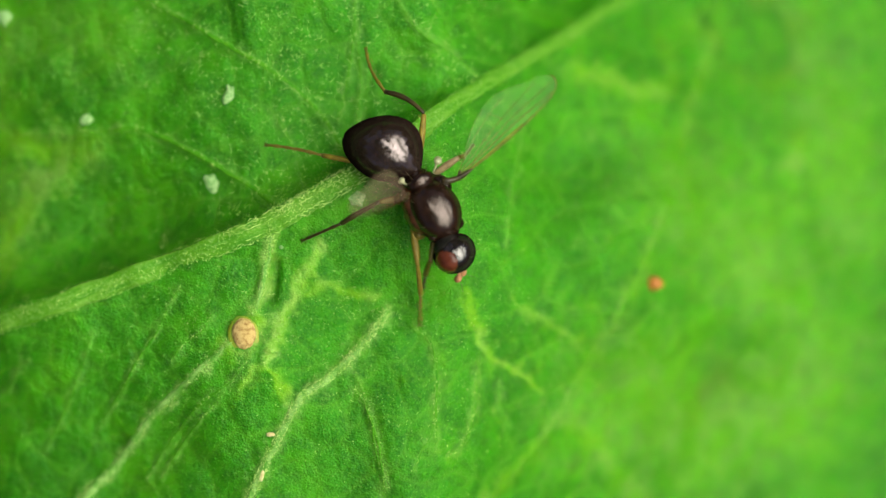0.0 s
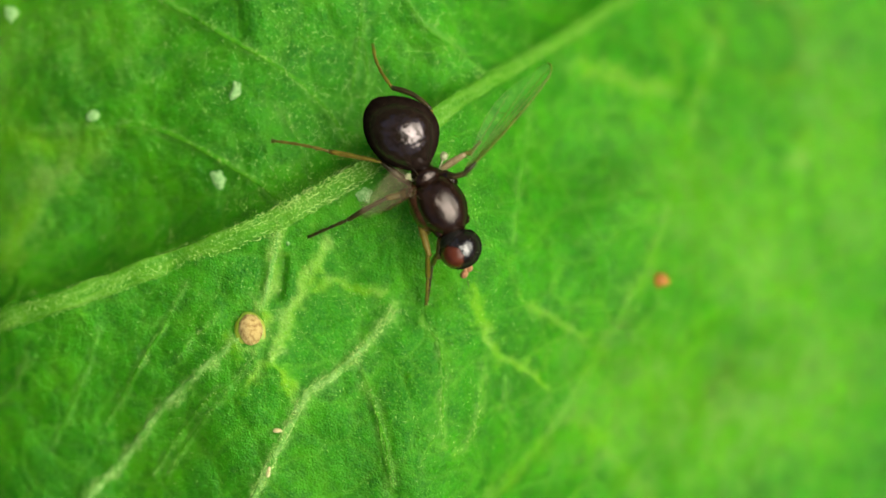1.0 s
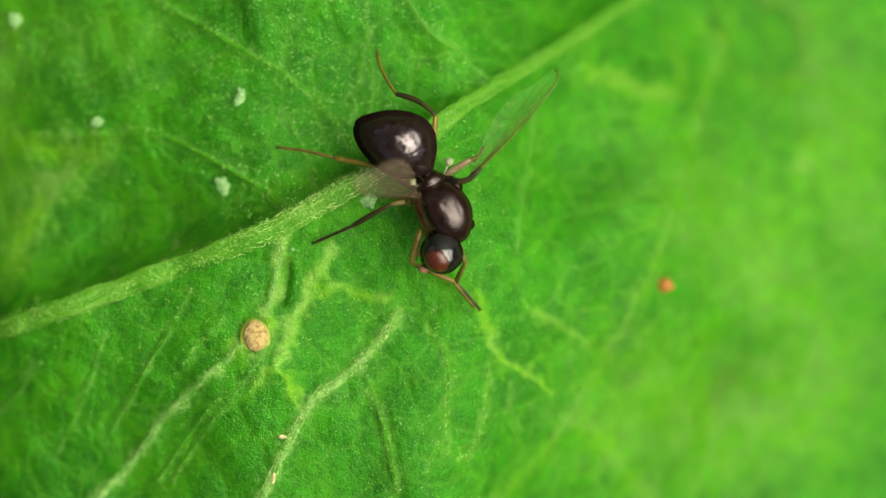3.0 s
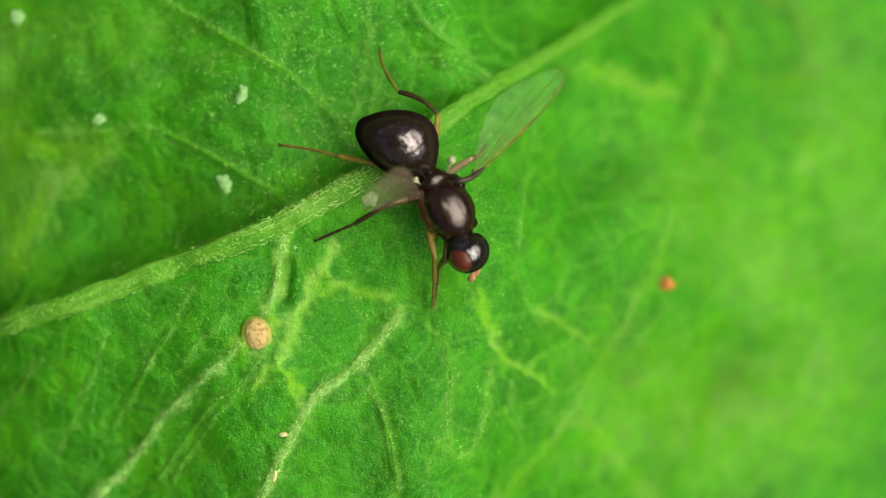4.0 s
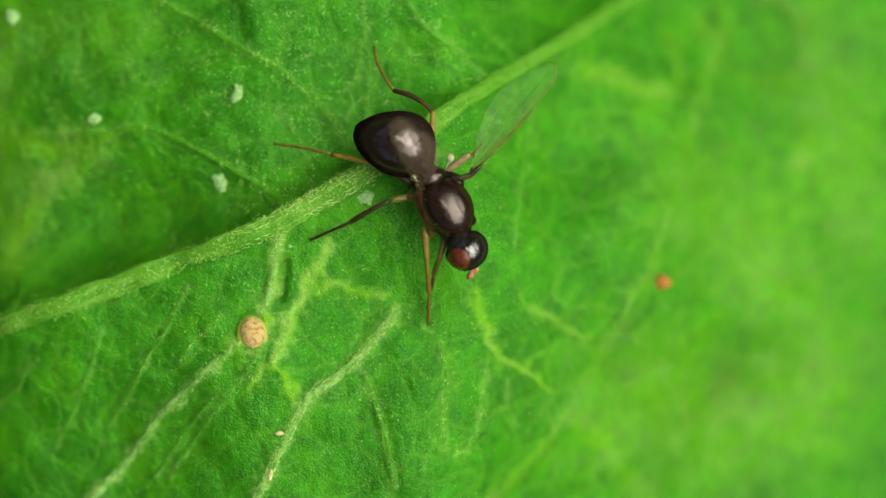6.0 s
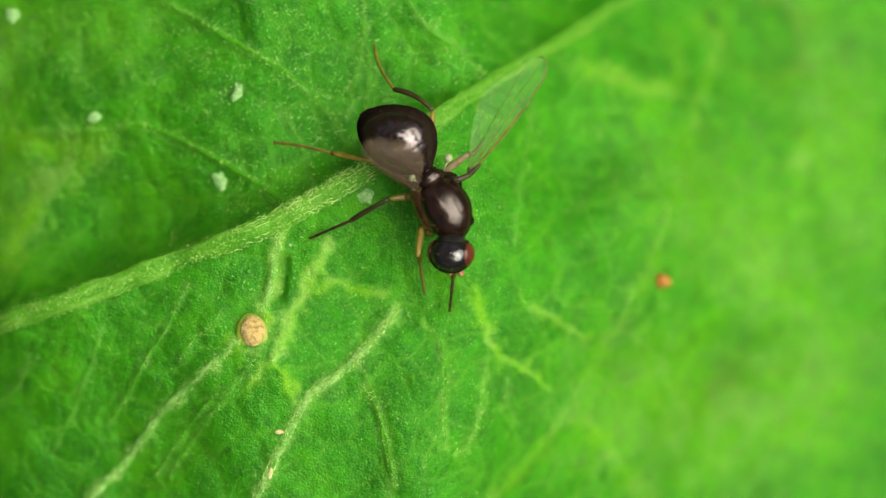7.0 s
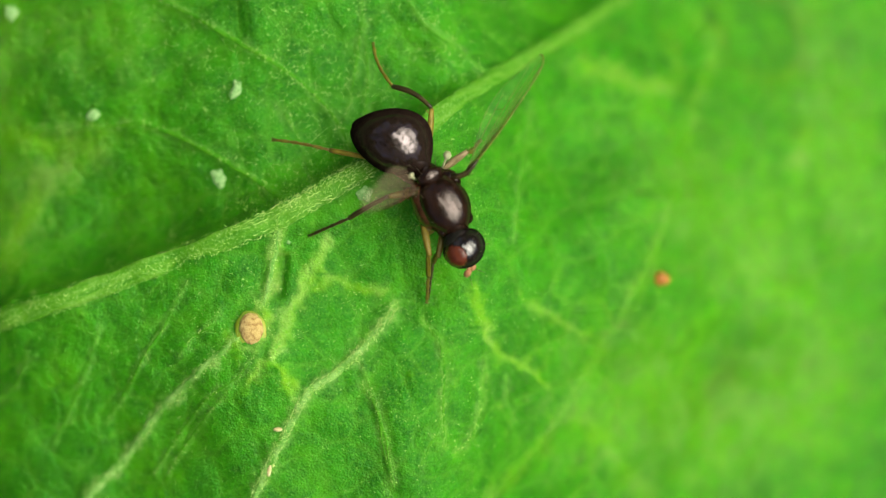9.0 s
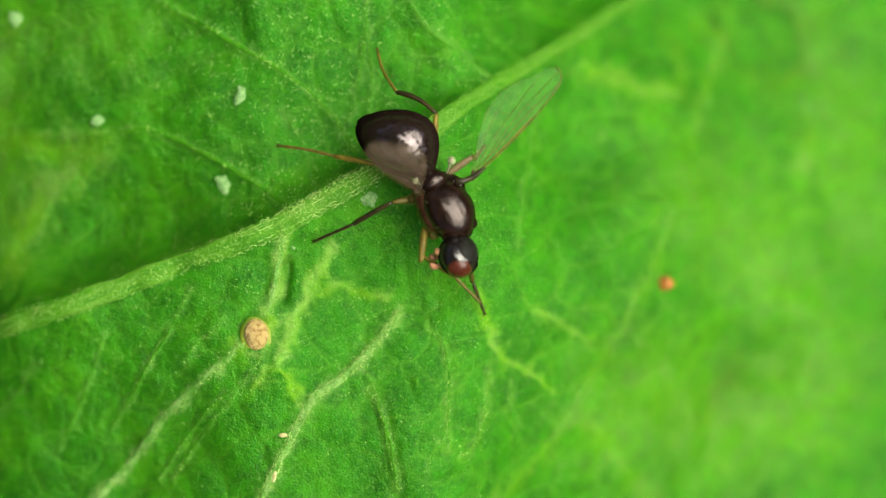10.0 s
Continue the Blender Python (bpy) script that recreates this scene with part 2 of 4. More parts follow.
def leaf_base(x, y):
    """The leaf's large form: crest near the middle, falling to all sides, one half stepping down past the midrib."""
    x, y = np.asarray(x, float), np.asarray(y, float)
    r = np.maximum(x + 0.8 + (0.6 * np.maximum(y - 1, 0) + 0.45 * np.maximum(-y - 1.5, 0)) * smooth(-1, 2, x), 0)
    z = -9.0 * np.tanh(0.16 * r * r / (1 + r / 16) / 9.0) - 0.12 * np.maximum(x - 8, 0)
    q = np.maximum(-x - 3.6 - 0.55 * np.maximum(y - 1, 0) + 0.55 * np.maximum(-y - 0.5, 0) * smooth(-2, -5, x), 0)
    z = z - 0.056 * q * q / (1 + q / 14)
    s = (y - (1.05 + 0.56 * (x + 2.2)) - 0.028 * np.minimum((x + 2.2) ** 2, 45)) * 0.87 - 0.20
    z = z - (0.25 + 1.25 * smooth(-3, -9, x) + 0.9 * smooth(0, 2.5, x)) * (1 - np.exp(-np.maximum(s, 0) / 0.9))
    z = z - 0.03 * np.maximum(s - 1.2, 0) ** 1.5
    u = np.maximum(s, 0) / 0.85
    z = z - 0.72 * u * np.exp(1 - u) * smooth(1.5, -1.0, x) * smooth(-10, -7, x)
    d = np.maximum(-y - 6, 0)
    z = z - 0.02 * d * d / (1 + d / 14)
    # broad hollow beside the fly and puckers round the scars
    z = z - 1.15 * np.exp(-((x - 2.75) / 1.35) ** 2 - ((y - 1.7) / 1.6) ** 2)
    z = z + 0.22 * np.sin(0.9 * x + 0.6 * y + 0.6) * np.cos(0.75 * y - 0.5 * x)
    z = z - 0.25 * np.exp(-((x + 0.3) / 0.9) ** 2 - ((y + 1.0) / 0.8) ** 2)
    return z


# veins, scars and wide patches of painted sheen, plan places in millimetres
MIDRIB = [(-13.64, -3.38), (-9.42, -1.73), (-8.04, -1.31), (-6.79, -0.85), (-5.59, -0.43), (-4.4, 0.01), (-3.26, 0.47), (-2.57, 0.84), (-1.66, 1.39), (-0.51, 2.13), (0.19, 2.72), (1.4, 3.63), (2.75, 4.59), (4.72, 6.01), (6.57, 7.21), (8.94, 8.57)]
VEINS = [
    (0.088, [(-3.94, -1.87), (-5.02, -2.83), (-5.81, -3.58), (-6.43, -4.4), (-7.08, -5.06), (-7.79, -5.8), (-8.96, -6.92)]),
    (0.080, [(-0.88, -1.33), (-1.06, -1.63), (-1.34, -1.93), (-1.64, -2.29), (-2.06, -2.68), (-2.5, -2.96), (-2.74, -3.25), (-2.91, -3.61), (-3.19, -4.12), (-3.41, -4.57), (-3.65, -5.07), (-3.99, -5.78)]),
    (0.065, [(-3.18, 0.41), (-3.24, 0.01), (-3.38, -0.68), (-3.51, -1.37)]),
    (0.030, [(0.91, -5.84), (1.28, -5.28), (1.91, -4.76), (2.67, -3.95), (3.31, -2.86), (4.06, -1.61), (4.75, -0.49), (5.21, 0.53), (5.57, 1.58), (5.97, 2.83), (6.73, 4.45), (7.33, 6.26), (7.66, 7.44)]),
    (0.050, [(-6.52, 5.63), (-6.02, 5.27), (-4.88, 4.61), (-4.14, 4.17), (-3.42, 3.74), (-2.83, 3.32), (-2.14, 2.62), (-1.63, 1.6)]),
    (0.060, [(-8.9, 2.48), (-7.02, 2.44), (-6.24, 2.51), (-5.34, 2.2), (-4.09, 1.51), (-3.23, 0.92), (-2.91, 0.72)]),
    (0.035, [(-1.5, 5.36), (-1.56, 4.44), (-1.69, 3.63), (-1.9, 2.62)]),
    (0.035, [(-0.74, 5.24), (-0.28, 4.55), (0.54, 3.97), (1.03, 3.59)]),
    (0.035, [(2.05, 3.11), (1.99, 2.36), (1.76, 1.22), (1.6, 0.01)]),
    (0.024, [(-6.96, -1.75), (-7.39, -2.83), (-7.77, -3.58), (-8.2, -4.34)]),
    (0.022, [(-8.44, -2.37), (-8.99, -3.01), (-9.6, -3.47), (-10.36, -3.96)]),
    (0.030, [(-0.34, -1.61), (0.01, -1.9), (0.15, -2.52), (0.13, -3.44), (0.18, -4.14)]),
    (0.030, [(1.0, -2.57), (0.95, -3.27), (0.77, -3.95), (0.36, -4.33)]),
    (0.040, [(9.2, -2.5), (8.82, -3.65), (8.25, -4.91), (7.66, -6.16)]),
    (0.030, [(-1.49, -2.58), (-1.19, -3.43), (-1.08, -4.12), (-0.91, -4.93)]),
    (0.030, [(-5.61, -1.72), (-5.93, -2.2), (-6.4, -2.94), (-6.97, -3.81)]),
    (0.028, [(-4.17, -2.97), (-4.67, -3.52), (-5.2, -4.21), (-5.6, -4.84)]),
    (0.026, [(-5.08, -0.8), (-5.38, -1.32), (-5.61, -1.78), (-5.93, -2.21), (-6.14, -2.56), (-6.34, -2.93), (-6.58, -3.36)]),
    (0.026, [(-4.41, -1.37), (-4.61, -1.71), (-5.01, -1.95), (-5.28, -2.33)]),
    (0.026, [(-3.68, -2.28), (-3.93, -2.64), (-4.23, -2.88), (-4.66, -3.19), (-4.99, -3.55), (-5.31, -3.95), (-5.61, -4.37), (-5.92, -4.88)]),
    (0.026, [(-1.54, -2.86), (-1.31, -3.2), (-1.17, -3.57), (-1.02, -4.0), (-0.96, -4.47), (-0.85, -4.91)]),
    (0.026, [(0.13, -3.44), (0.05, -3.8), (-0.16, -4.15), (-0.33, -4.55)]),
    (0.026, [(0.91, -2.8), (0.89, -3.44), (0.77, -3.9), (0.56, -4.2)]),
    (0.026, [(1.44, -2.83), (1.52, -3.45), (1.71, -3.84)]),
    (0.026, [(4.37, -2.0), (4.98, -2.57), (5.41, -3.14), (5.89, -4.09)]),
    (0.026, [(-1.65, 1.28), (-1.57, 2.2), (-1.44, 3.4), (-1.5, 4.67)]),
    (0.026, [(-2.54, 1.26), (-2.88, 2.21), (-3.29, 2.9)]),
    (0.026, [(-8.65, -2.37), (-8.96, -3.01), (-9.76, -3.7)]),
]
# matted pale hairs: width, strength, line
FELT = [(0.10, 0.8, VEINS[0][1]), (0.13, 0.7, VEINS[1][1]), (0.11, 0.8, VEINS[2][1]), (0.13, 0.8, [(-2.96, -1.35), (-3.15, -1.8), (-3.3, -2.2)]), (0.10, 0.6, [(-3.3, -2.2), (-3.0, -2.25)]),
        (0.10, 0.35, [(-2.24, 0.01), (-2.45, -0.4), (-2.76, -1.0)])]
FELT += [(0.07, 0.24, line) for _, line in VEINS[4:]]
SLOT = [(-3.12, -0.33), (-3.15, -0.68), (-3.22, -1.05)]
SCARS_SHEEN = [
    # no scars: sky sheen on the right slope, painted as wide pale patches
    (1.9, 0.34, [(4.6, -3.4), (6.8, -4.4), (9.4, -3.2)]),
    (1.7, 0.30, [(6.0, 1.2), (8.4, -1.0)]),
    # yellowish left edge, its colour also painted paler to brighten that slope
    (1.0, 0.28, [(-9.57, 4.83), (-9.74, 2.78), (-9.5, 0.6)]),
    (0.9, 0.22, [(-8.29, 4.73), (-6.86, 4.51)]),
    # right edge: painted sheen again, then the scars proper
    (1.6, 0.26, [(8.59, 5.59), (10.07, 3.74), (10.36, 0.62)]),
    (0.16, 1.0, [(-3.51, -1.37), (-3.6, -1.82)]),
    (0.14, 0.6, [(-3.18, 0.24), (-3.28, -0.45), (-3.42, -1.14)]),
    (0.12, 0.9, [(-3.29, -2.28), (-3.12, -1.83), (-2.96, -1.48), (-2.76, -1.03), (-2.41, -0.34), (-2.24, 0.01)]),
    (0.10, 0.8, [(-3.29, -2.28), (-3.59, -2.56), (-3.84, -2.87)]),
    (0.10, 0.9, [(-3.29, -2.28), (-3.08, -2.62), (-2.94, -2.97)]),
    (0.10, 0.7, [(-2.58, -0.97), (-2.13, -0.76), (-1.67, -0.92), (-1.03, -1.01)]),
    (0.16, 0.42, [(0.91, -5.84), (1.28, -5.28), (1.91, -4.76), (2.67, -3.95), (3.31, -2.86), (4.06, -1.61), (4.75, -0.49), (5.21, 0.53), (5.57, 1.58), (5.97, 2.83), (6.73, 4.45), (7.33, 6.26)]),
    (0.12, 0.75, [(0.74, -0.92), (0.91, -1.38), (1.06, -1.98), (1.37, -2.35)]),
    (0.11, 0.75, [(1.37, -2.35), (1.81, -2.57), (2.39, -3.07)]),
    (0.15, 0.55, [(2.03, -1.36), (2.62, -1.7), (3.28, -1.98)]),
    (0.24, 0.55, [(3.29, 4.06), (4.26, 3.8), (4.82, 3.63), (5.57, 3.7)]),
    (0.22, 0.3, [(5.65, 3.77), (5.76, 4.49), (5.54, 5.06)]),
    (0.40, 0.5, [(-9.77, 2.38), (-8.5, 2.18), (-7.3, 2.0)]),
    (0.40, 0.6, [(-7.97, 1.72), (-8.67, 1.37), (-9.05, 0.51), (-9.37, -0.36)]),
    (0.30, 0.4, [(3.2, -3.74), (3.78, -4.58), (4.86, -5.83)]),
    (0.30, 0.5, [(8.91, 1.97), (9.28, 2.85)]),
    (0.12, 0.20, [(-0.31, -1.6), (0.07, -1.95), (0.24, -2.3), (0.14, -3.02), (0.09, -3.72), (0.16, -4.2)]),
    (0.10, 0.18, [(1.0, -2.45), (0.96, -3.27), (0.77, -3.95), (0.39, -4.33)]),
    (0.12, 0.16, [(-1.49, -2.58), (-1.15, -3.2), (-0.96, -4.18), (-0.9, -4.99)]),
    (0.12, 0.6, [(-4.23, -1.94), (-3.94, -2.19), (-3.59, -2.19)]),
]


def away(x, y, line):
    """Distance of plan points from a polyline."""
    best = np.full(np.shape(x), 1e9)
    for (ax, ay), (bx, by) in zip(line, line[1:]):
        dx, dy = bx - ax, by - ay
        k = np.clip(((x - ax) * dx + (y - ay) * dy) / (dx * dx + dy * dy), 0, 1)
        best = np.minimum(best, np.hypot(x - ax - k * dx, y - ay - k * dy))
    return best


def cells(x, y, size, seed):
    """Distance to the borders of irregular cells of about that size."""
    rng = np.random.RandomState(seed)
    n = 96
    jx, jy = rng.rand(n, n), rng.rand(n, n)
    gx, gy = np.floor(x / size).astype(int), np.floor(y / size).astype(int)
    f1, f2 = np.full(x.shape, 9.0), np.full(x.shape, 9.0)
    for i in (-1, 0, 1):
        for j in (-1, 0, 1):
            cx, cy = gx + i, gy + j
            d = np.hypot(cx + 0.15 + 0.7 * jx[cx % n, cy % n] - x / size, cy + 0.15 + 0.7 * jy[cx % n, cy % n] - y / size)
            f2 = np.where(d < f1, f1, np.minimum(f2, d))
            f1 = np.minimum(f1, d)
    return f2 - f1


def waves(x, y, count, low, high, seed):
    """Smooth unevenness: many sine waves of lengths between low and high."""
    rng = np.random.RandomState(seed)
    z = np.zeros(np.shape(x))
    for _ in range(count):
        k, a, p = 2 * math.pi / rng.uniform(low, high), rng.uniform(0, math.pi), rng.uniform(0, 6.28)
        z = z + np.sin(k * (x * math.cos(a) + y * math.sin(a)) + p)
    return z / math.sqrt(count)


def leaf_height(x, y):
    """Height, closeness to small veins, strength of scars and painted sheen, and matted hair."""
    x, y = np.asarray(x, float), np.asarray(y, float)
    z = leaf_base(x, y)
    wx, wy = x + 0.12 * waves(x, y, 6, 0.9, 2.0, 3), y + 0.12 * waves(x, y, 6, 0.9, 2.0, 4)
    big = cells(0.75 * wx + 0.35 * wy, 0.8 * wy - 0.4 * wx, 0.85, 5)
    small = cells(wx, wy, 0.32, 6)
    main = np.exp(-(away(x, y, MIDRIB) / 0.30) ** 2)
    z = z + 0.12 * main
    ribs = np.zeros(x.shape)
    for r, line in VEINS:
        d = away(x, y, line)
        z = z + 0.5 * r * np.exp(-(d / (1.5 * r)) ** 2) - 0.35 * r * np.exp(-((d - 4.5 * r) / (2.5 * r)) ** 2)
        ribs = np.maximum(ribs, np.exp(-(d / (1.2 * r)) ** 2))
    z = z - 0.18 * np.exp(-(away(x, y, SLOT) / 0.11) ** 2)
    scar_sheen = np.zeros(x.shape)
    rough = waves(x, y, 10, 0.12, 0.5, 9)
    sx, sy = x + 0.06 * waves(x, y, 8, 0.3, 1.2, 41), y + 0.06 * waves(x, y, 8, 0.3, 1.2, 42)
    for w, k, line in SCARS_SHEEN:
        d = away(sx, sy, line) * (1 + 0.28 * rough + 0.2 * waves(x, y, 6, 0.6, 1.5, 43))
        s = np.exp(-(d / w) ** 2)
        scar_sheen = np.maximum(scar_sheen, k * s)
        z = z + 0.03 * k * s
    felt = np.zeros(x.shape)
    for w, k, line in FELT:
        felt = np.maximum(felt, k * np.exp(-(away(sx, sy, line) * (1 + 0.3 * rough) / w) ** 2))
    z = z + (0.05 + 0.05 * smooth(-6.5, -3.5, x)) * np.minimum(big, 0.45) + 0.03 * np.minimum(small, 0.4) + 0.005 * waves(x, y, 24, 0.10, 0.35, 8)
    z = z + 0.035 * waves(x, y, 10, 0.8, 1.8, 12)
    net = np.maximum(0.9 * np.exp(-(big / 0.09) ** 2), 0.45 * np.exp(-(small / 0.12) ** 2))
    return z, np.maximum(net, ribs), np.clip(scar_sheen, 0, 1), np.clip(felt, 0, 1)


def ground_z(x, y):
    return float(leaf_height(np.array([x]), np.array([y]))[0][0])


# ---- the leaf ----
leaf = tagged(new("leaf"), "broad green hairy leaf with raised pale veins and yellow scars", "leaf")


def leaf_outline(a):
    """Half-size of the leaf at an angle, with a toothed margin."""
    c, s = np.cos(a - 0.5), np.sin(a - 0.5)
    return 1 / np.sqrt((c / 27) ** 2 + (s / 20) ** 2) * (1 + 0.02 * np.abs(np.sin(17 * a)))


def build_blade():
    step, x0, x1, y0, y1 = 0.032, -11.2, 11.6, -6.8, 6.8
    xs, ys = np.arange(x0, x1, step), np.arange(y0, y1, step)
    nx, ny = len(xs), len(ys)
    gx, gy = np.meshgrid(xs, ys)
    idx = np.arange(nx * ny).reshape(ny, nx)
    faces = [np.stack([idx[:-1, :-1], idx[:-1, 1:], idx[1:, 1:], idx[1:, :-1]], -1).reshape(-1, 4)]
    px, py = [gx.ravel()], [gy.ravel()]
    rim = np.concatenate([idx[0, :-1], idx[:-1, -1], idx[-1, :0:-1], idx[:0:-1, 0]])
    bx, by = px[0][rim], py[0][rim]
    ang = np.arctan2(by, bx)
    far = leaf_outline(ang)
    last, start = rim, nx * ny
    n = len(rim)
    for k in range(1, 13):
        u = (k / 12) ** 1.3
        px.append(bx + (far * np.cos(ang) - bx) * u)
        py.append(by + (far * np.sin(ang) - by) * u)
        ring = np.arange(start, start + n)
        faces.append(np.stack([last, ring, np.roll(ring, -1), np.roll(last, -1)], -1))
        last, start = ring, start + n
    x, y = np.concatenate(px), np.concatenate(py)
    z, net, scar_sheen, felt = leaf_height(x, y)
    under = []
    for k in range(0, 7):
        u = 1 - k / 7
        under.append((far * np.cos(ang) * u, far * np.sin(ang) * u))
    for ux, uy in under:
        ring = np.arange(start, start + n)
        faces.append(np.stack([last, ring, np.roll(ring, -1), np.roll(last, -1)], -1))
        last, start = ring, start + n
        x, y = np.append(x, ux), np.append(y, uy)
        z = np.append(z, leaf_base(ux, uy) - 0.35)
        net, scar_sheen, felt = (np.append(a, np.zeros(n)) for a in (net, scar_sheen, felt))
    f = np.concatenate(faces)
    me = bpy.data.meshes.new("blade")
    me.vertices.add(len(x))
    me.vertices.foreach_set("co", (np.stack([x, y, z], -1) * MM).ravel())
    me.loops.add(f.size)
    me.loops.foreach_set("vertex_index", f.ravel().astype(np.int32))
    me.polygons.add(len(f))
    me.polygons.foreach_set("loop_start", np.arange(0, f.size, 4, dtype=np.int32))
    me.polygons.foreach_set("use_smooth", np.ones(len(f), bool))
    for name, val in (("net", net), ("scar_sheen", scar_sheen), ("felt", felt)):
        me.attributes.new(name, "FLOAT", "POINT").data.foreach_set("value", val.astype(np.float32))
    me.update()
    me.validate()
    me.materials.append(LEAF)
    ob = new("blade", me)
    ob.parent = leaf


build_blade()


def rib_part(name, line, radius, material, sides, label="", squash=0.75, sink=0.25, thin=1.0, start=30):
    """A raised vein, half sunk in the blade, uneven along its length."""
    pts = [p.to_2d() for p in bent([(x, y, 0) for x, y in line], 10)]
    xs, ys = np.array([p.x for p in pts]), np.array([p.y for p in pts])
    sway = (0.18 if thin == 1 else 0.08) * radius
    xs = xs + sway * waves(xs, ys, 5, 0.3, 1.0, 21)
    ys = ys + sway * waves(xs, ys, 5, 0.3, 1.0, 22)
    zs = leaf_height(xs, ys)[0]
    n = len(pts)
    rr = [radius * ((0.45 + 0.55 * math.sin(math.pi * (0.12 + 0.8 * i / n))) if thin == 1 else 1) * (1 + 0.07 * math.sin(i * 0.53) + 0.06 * math.sin(i * 0.21 + 1))
          for i in range(n)]
    rr = [v * min(1, 0.12 + i / start, 0.12 + (n - 1 - i) / 9) for i, v in enumerate(rr)]
    rr = [v * (1 - (1 - thin) * min(1, max(0, 2.5 * i / n - 1.4))) for i, v in enumerate(rr)]
    bm = bmesh.new()
    tube(bm, [(x, y, z - sink * r) for x, y, z, r in zip(xs, ys, zs, rr)], rr, sides, squash)
    return part(name, bm, material, leaf, label)


def heights(places):
    xy = np.array(places)
    return leaf_height(xy[:, 0], xy[:, 1])[0]


midrib = rib_part("midrib", MIDRIB, 0.215, RIB, 20, "pale green raised midrib", 0.25, 0.12, 0.62, 9)


def rib_edge(line, radius, first, last, parent, seed, sides=(1, -1, 0.35, -0.4), gaps=0.10):
    """The pale crinkled hairs that join along a vein's margin."""
    rng = random.Random(seed)
    pts = bent([(x, y, 0) for x, y in line], 24)
    pts = pts[int(first * len(pts)):int(last * len(pts))]
    for side in sides:
        bm = bmesh.new()
        runs, run = [], []
        for i in range(1, len(pts) - 1):
            d = (pts[i + 1] - pts[i - 1]).normalized()
            off = side * radius * (1 + 0.10 * math.sin(i * 1.3 + 2 * math.sin(i * 0.37)) + rng.uniform(-0.13, 0.13))
            run.append((pts[i].x - d.y * off, pts[i].y + d.x * off))
            if rng.random() < (gaps if abs(side) > 0.7 else 0.3) or i == len(pts) - 2:
                if len(run) > 2:
                    runs.append(run)
                run = []
        level = iter(heights([p for one in runs for p in one]))
        for one in runs:
            lift = 0.07 if abs(side) > 0.9 else 0.10
            tube(bm, [(x, y, next(level) + lift + 0.03 * rng.random()) for x, y in one], [0.004] + [rng.uniform(0.004, 0.009) for _ in one[2:]] + [0.004], 5)
        part("margin", bm, HAIR, parent, "pale crinkled hairs along the rib")


rib_edge(MIDRIB, 0.21, 0.34, 0.62, midrib, 3, (1, 0.72, -1, -0.68, 0.25), 0.3)
for i, (r, line) in enumerate(VEINS):
    v = rib_part("vein", line, r, VEIN_PALE if i < 3 else VEIN, 10, "pale vein with crumbling hairs" if i < 3 else "", 0.36, 0.28 if i < 3 else 0.2, 1.0, (5, 48, 24)[i] if i < 3 else 24)
    if i == 1:
        rib_edge(line, r * 0.9, 0.05, 0.95, v, 5 + i, (1, -1), 0.45)


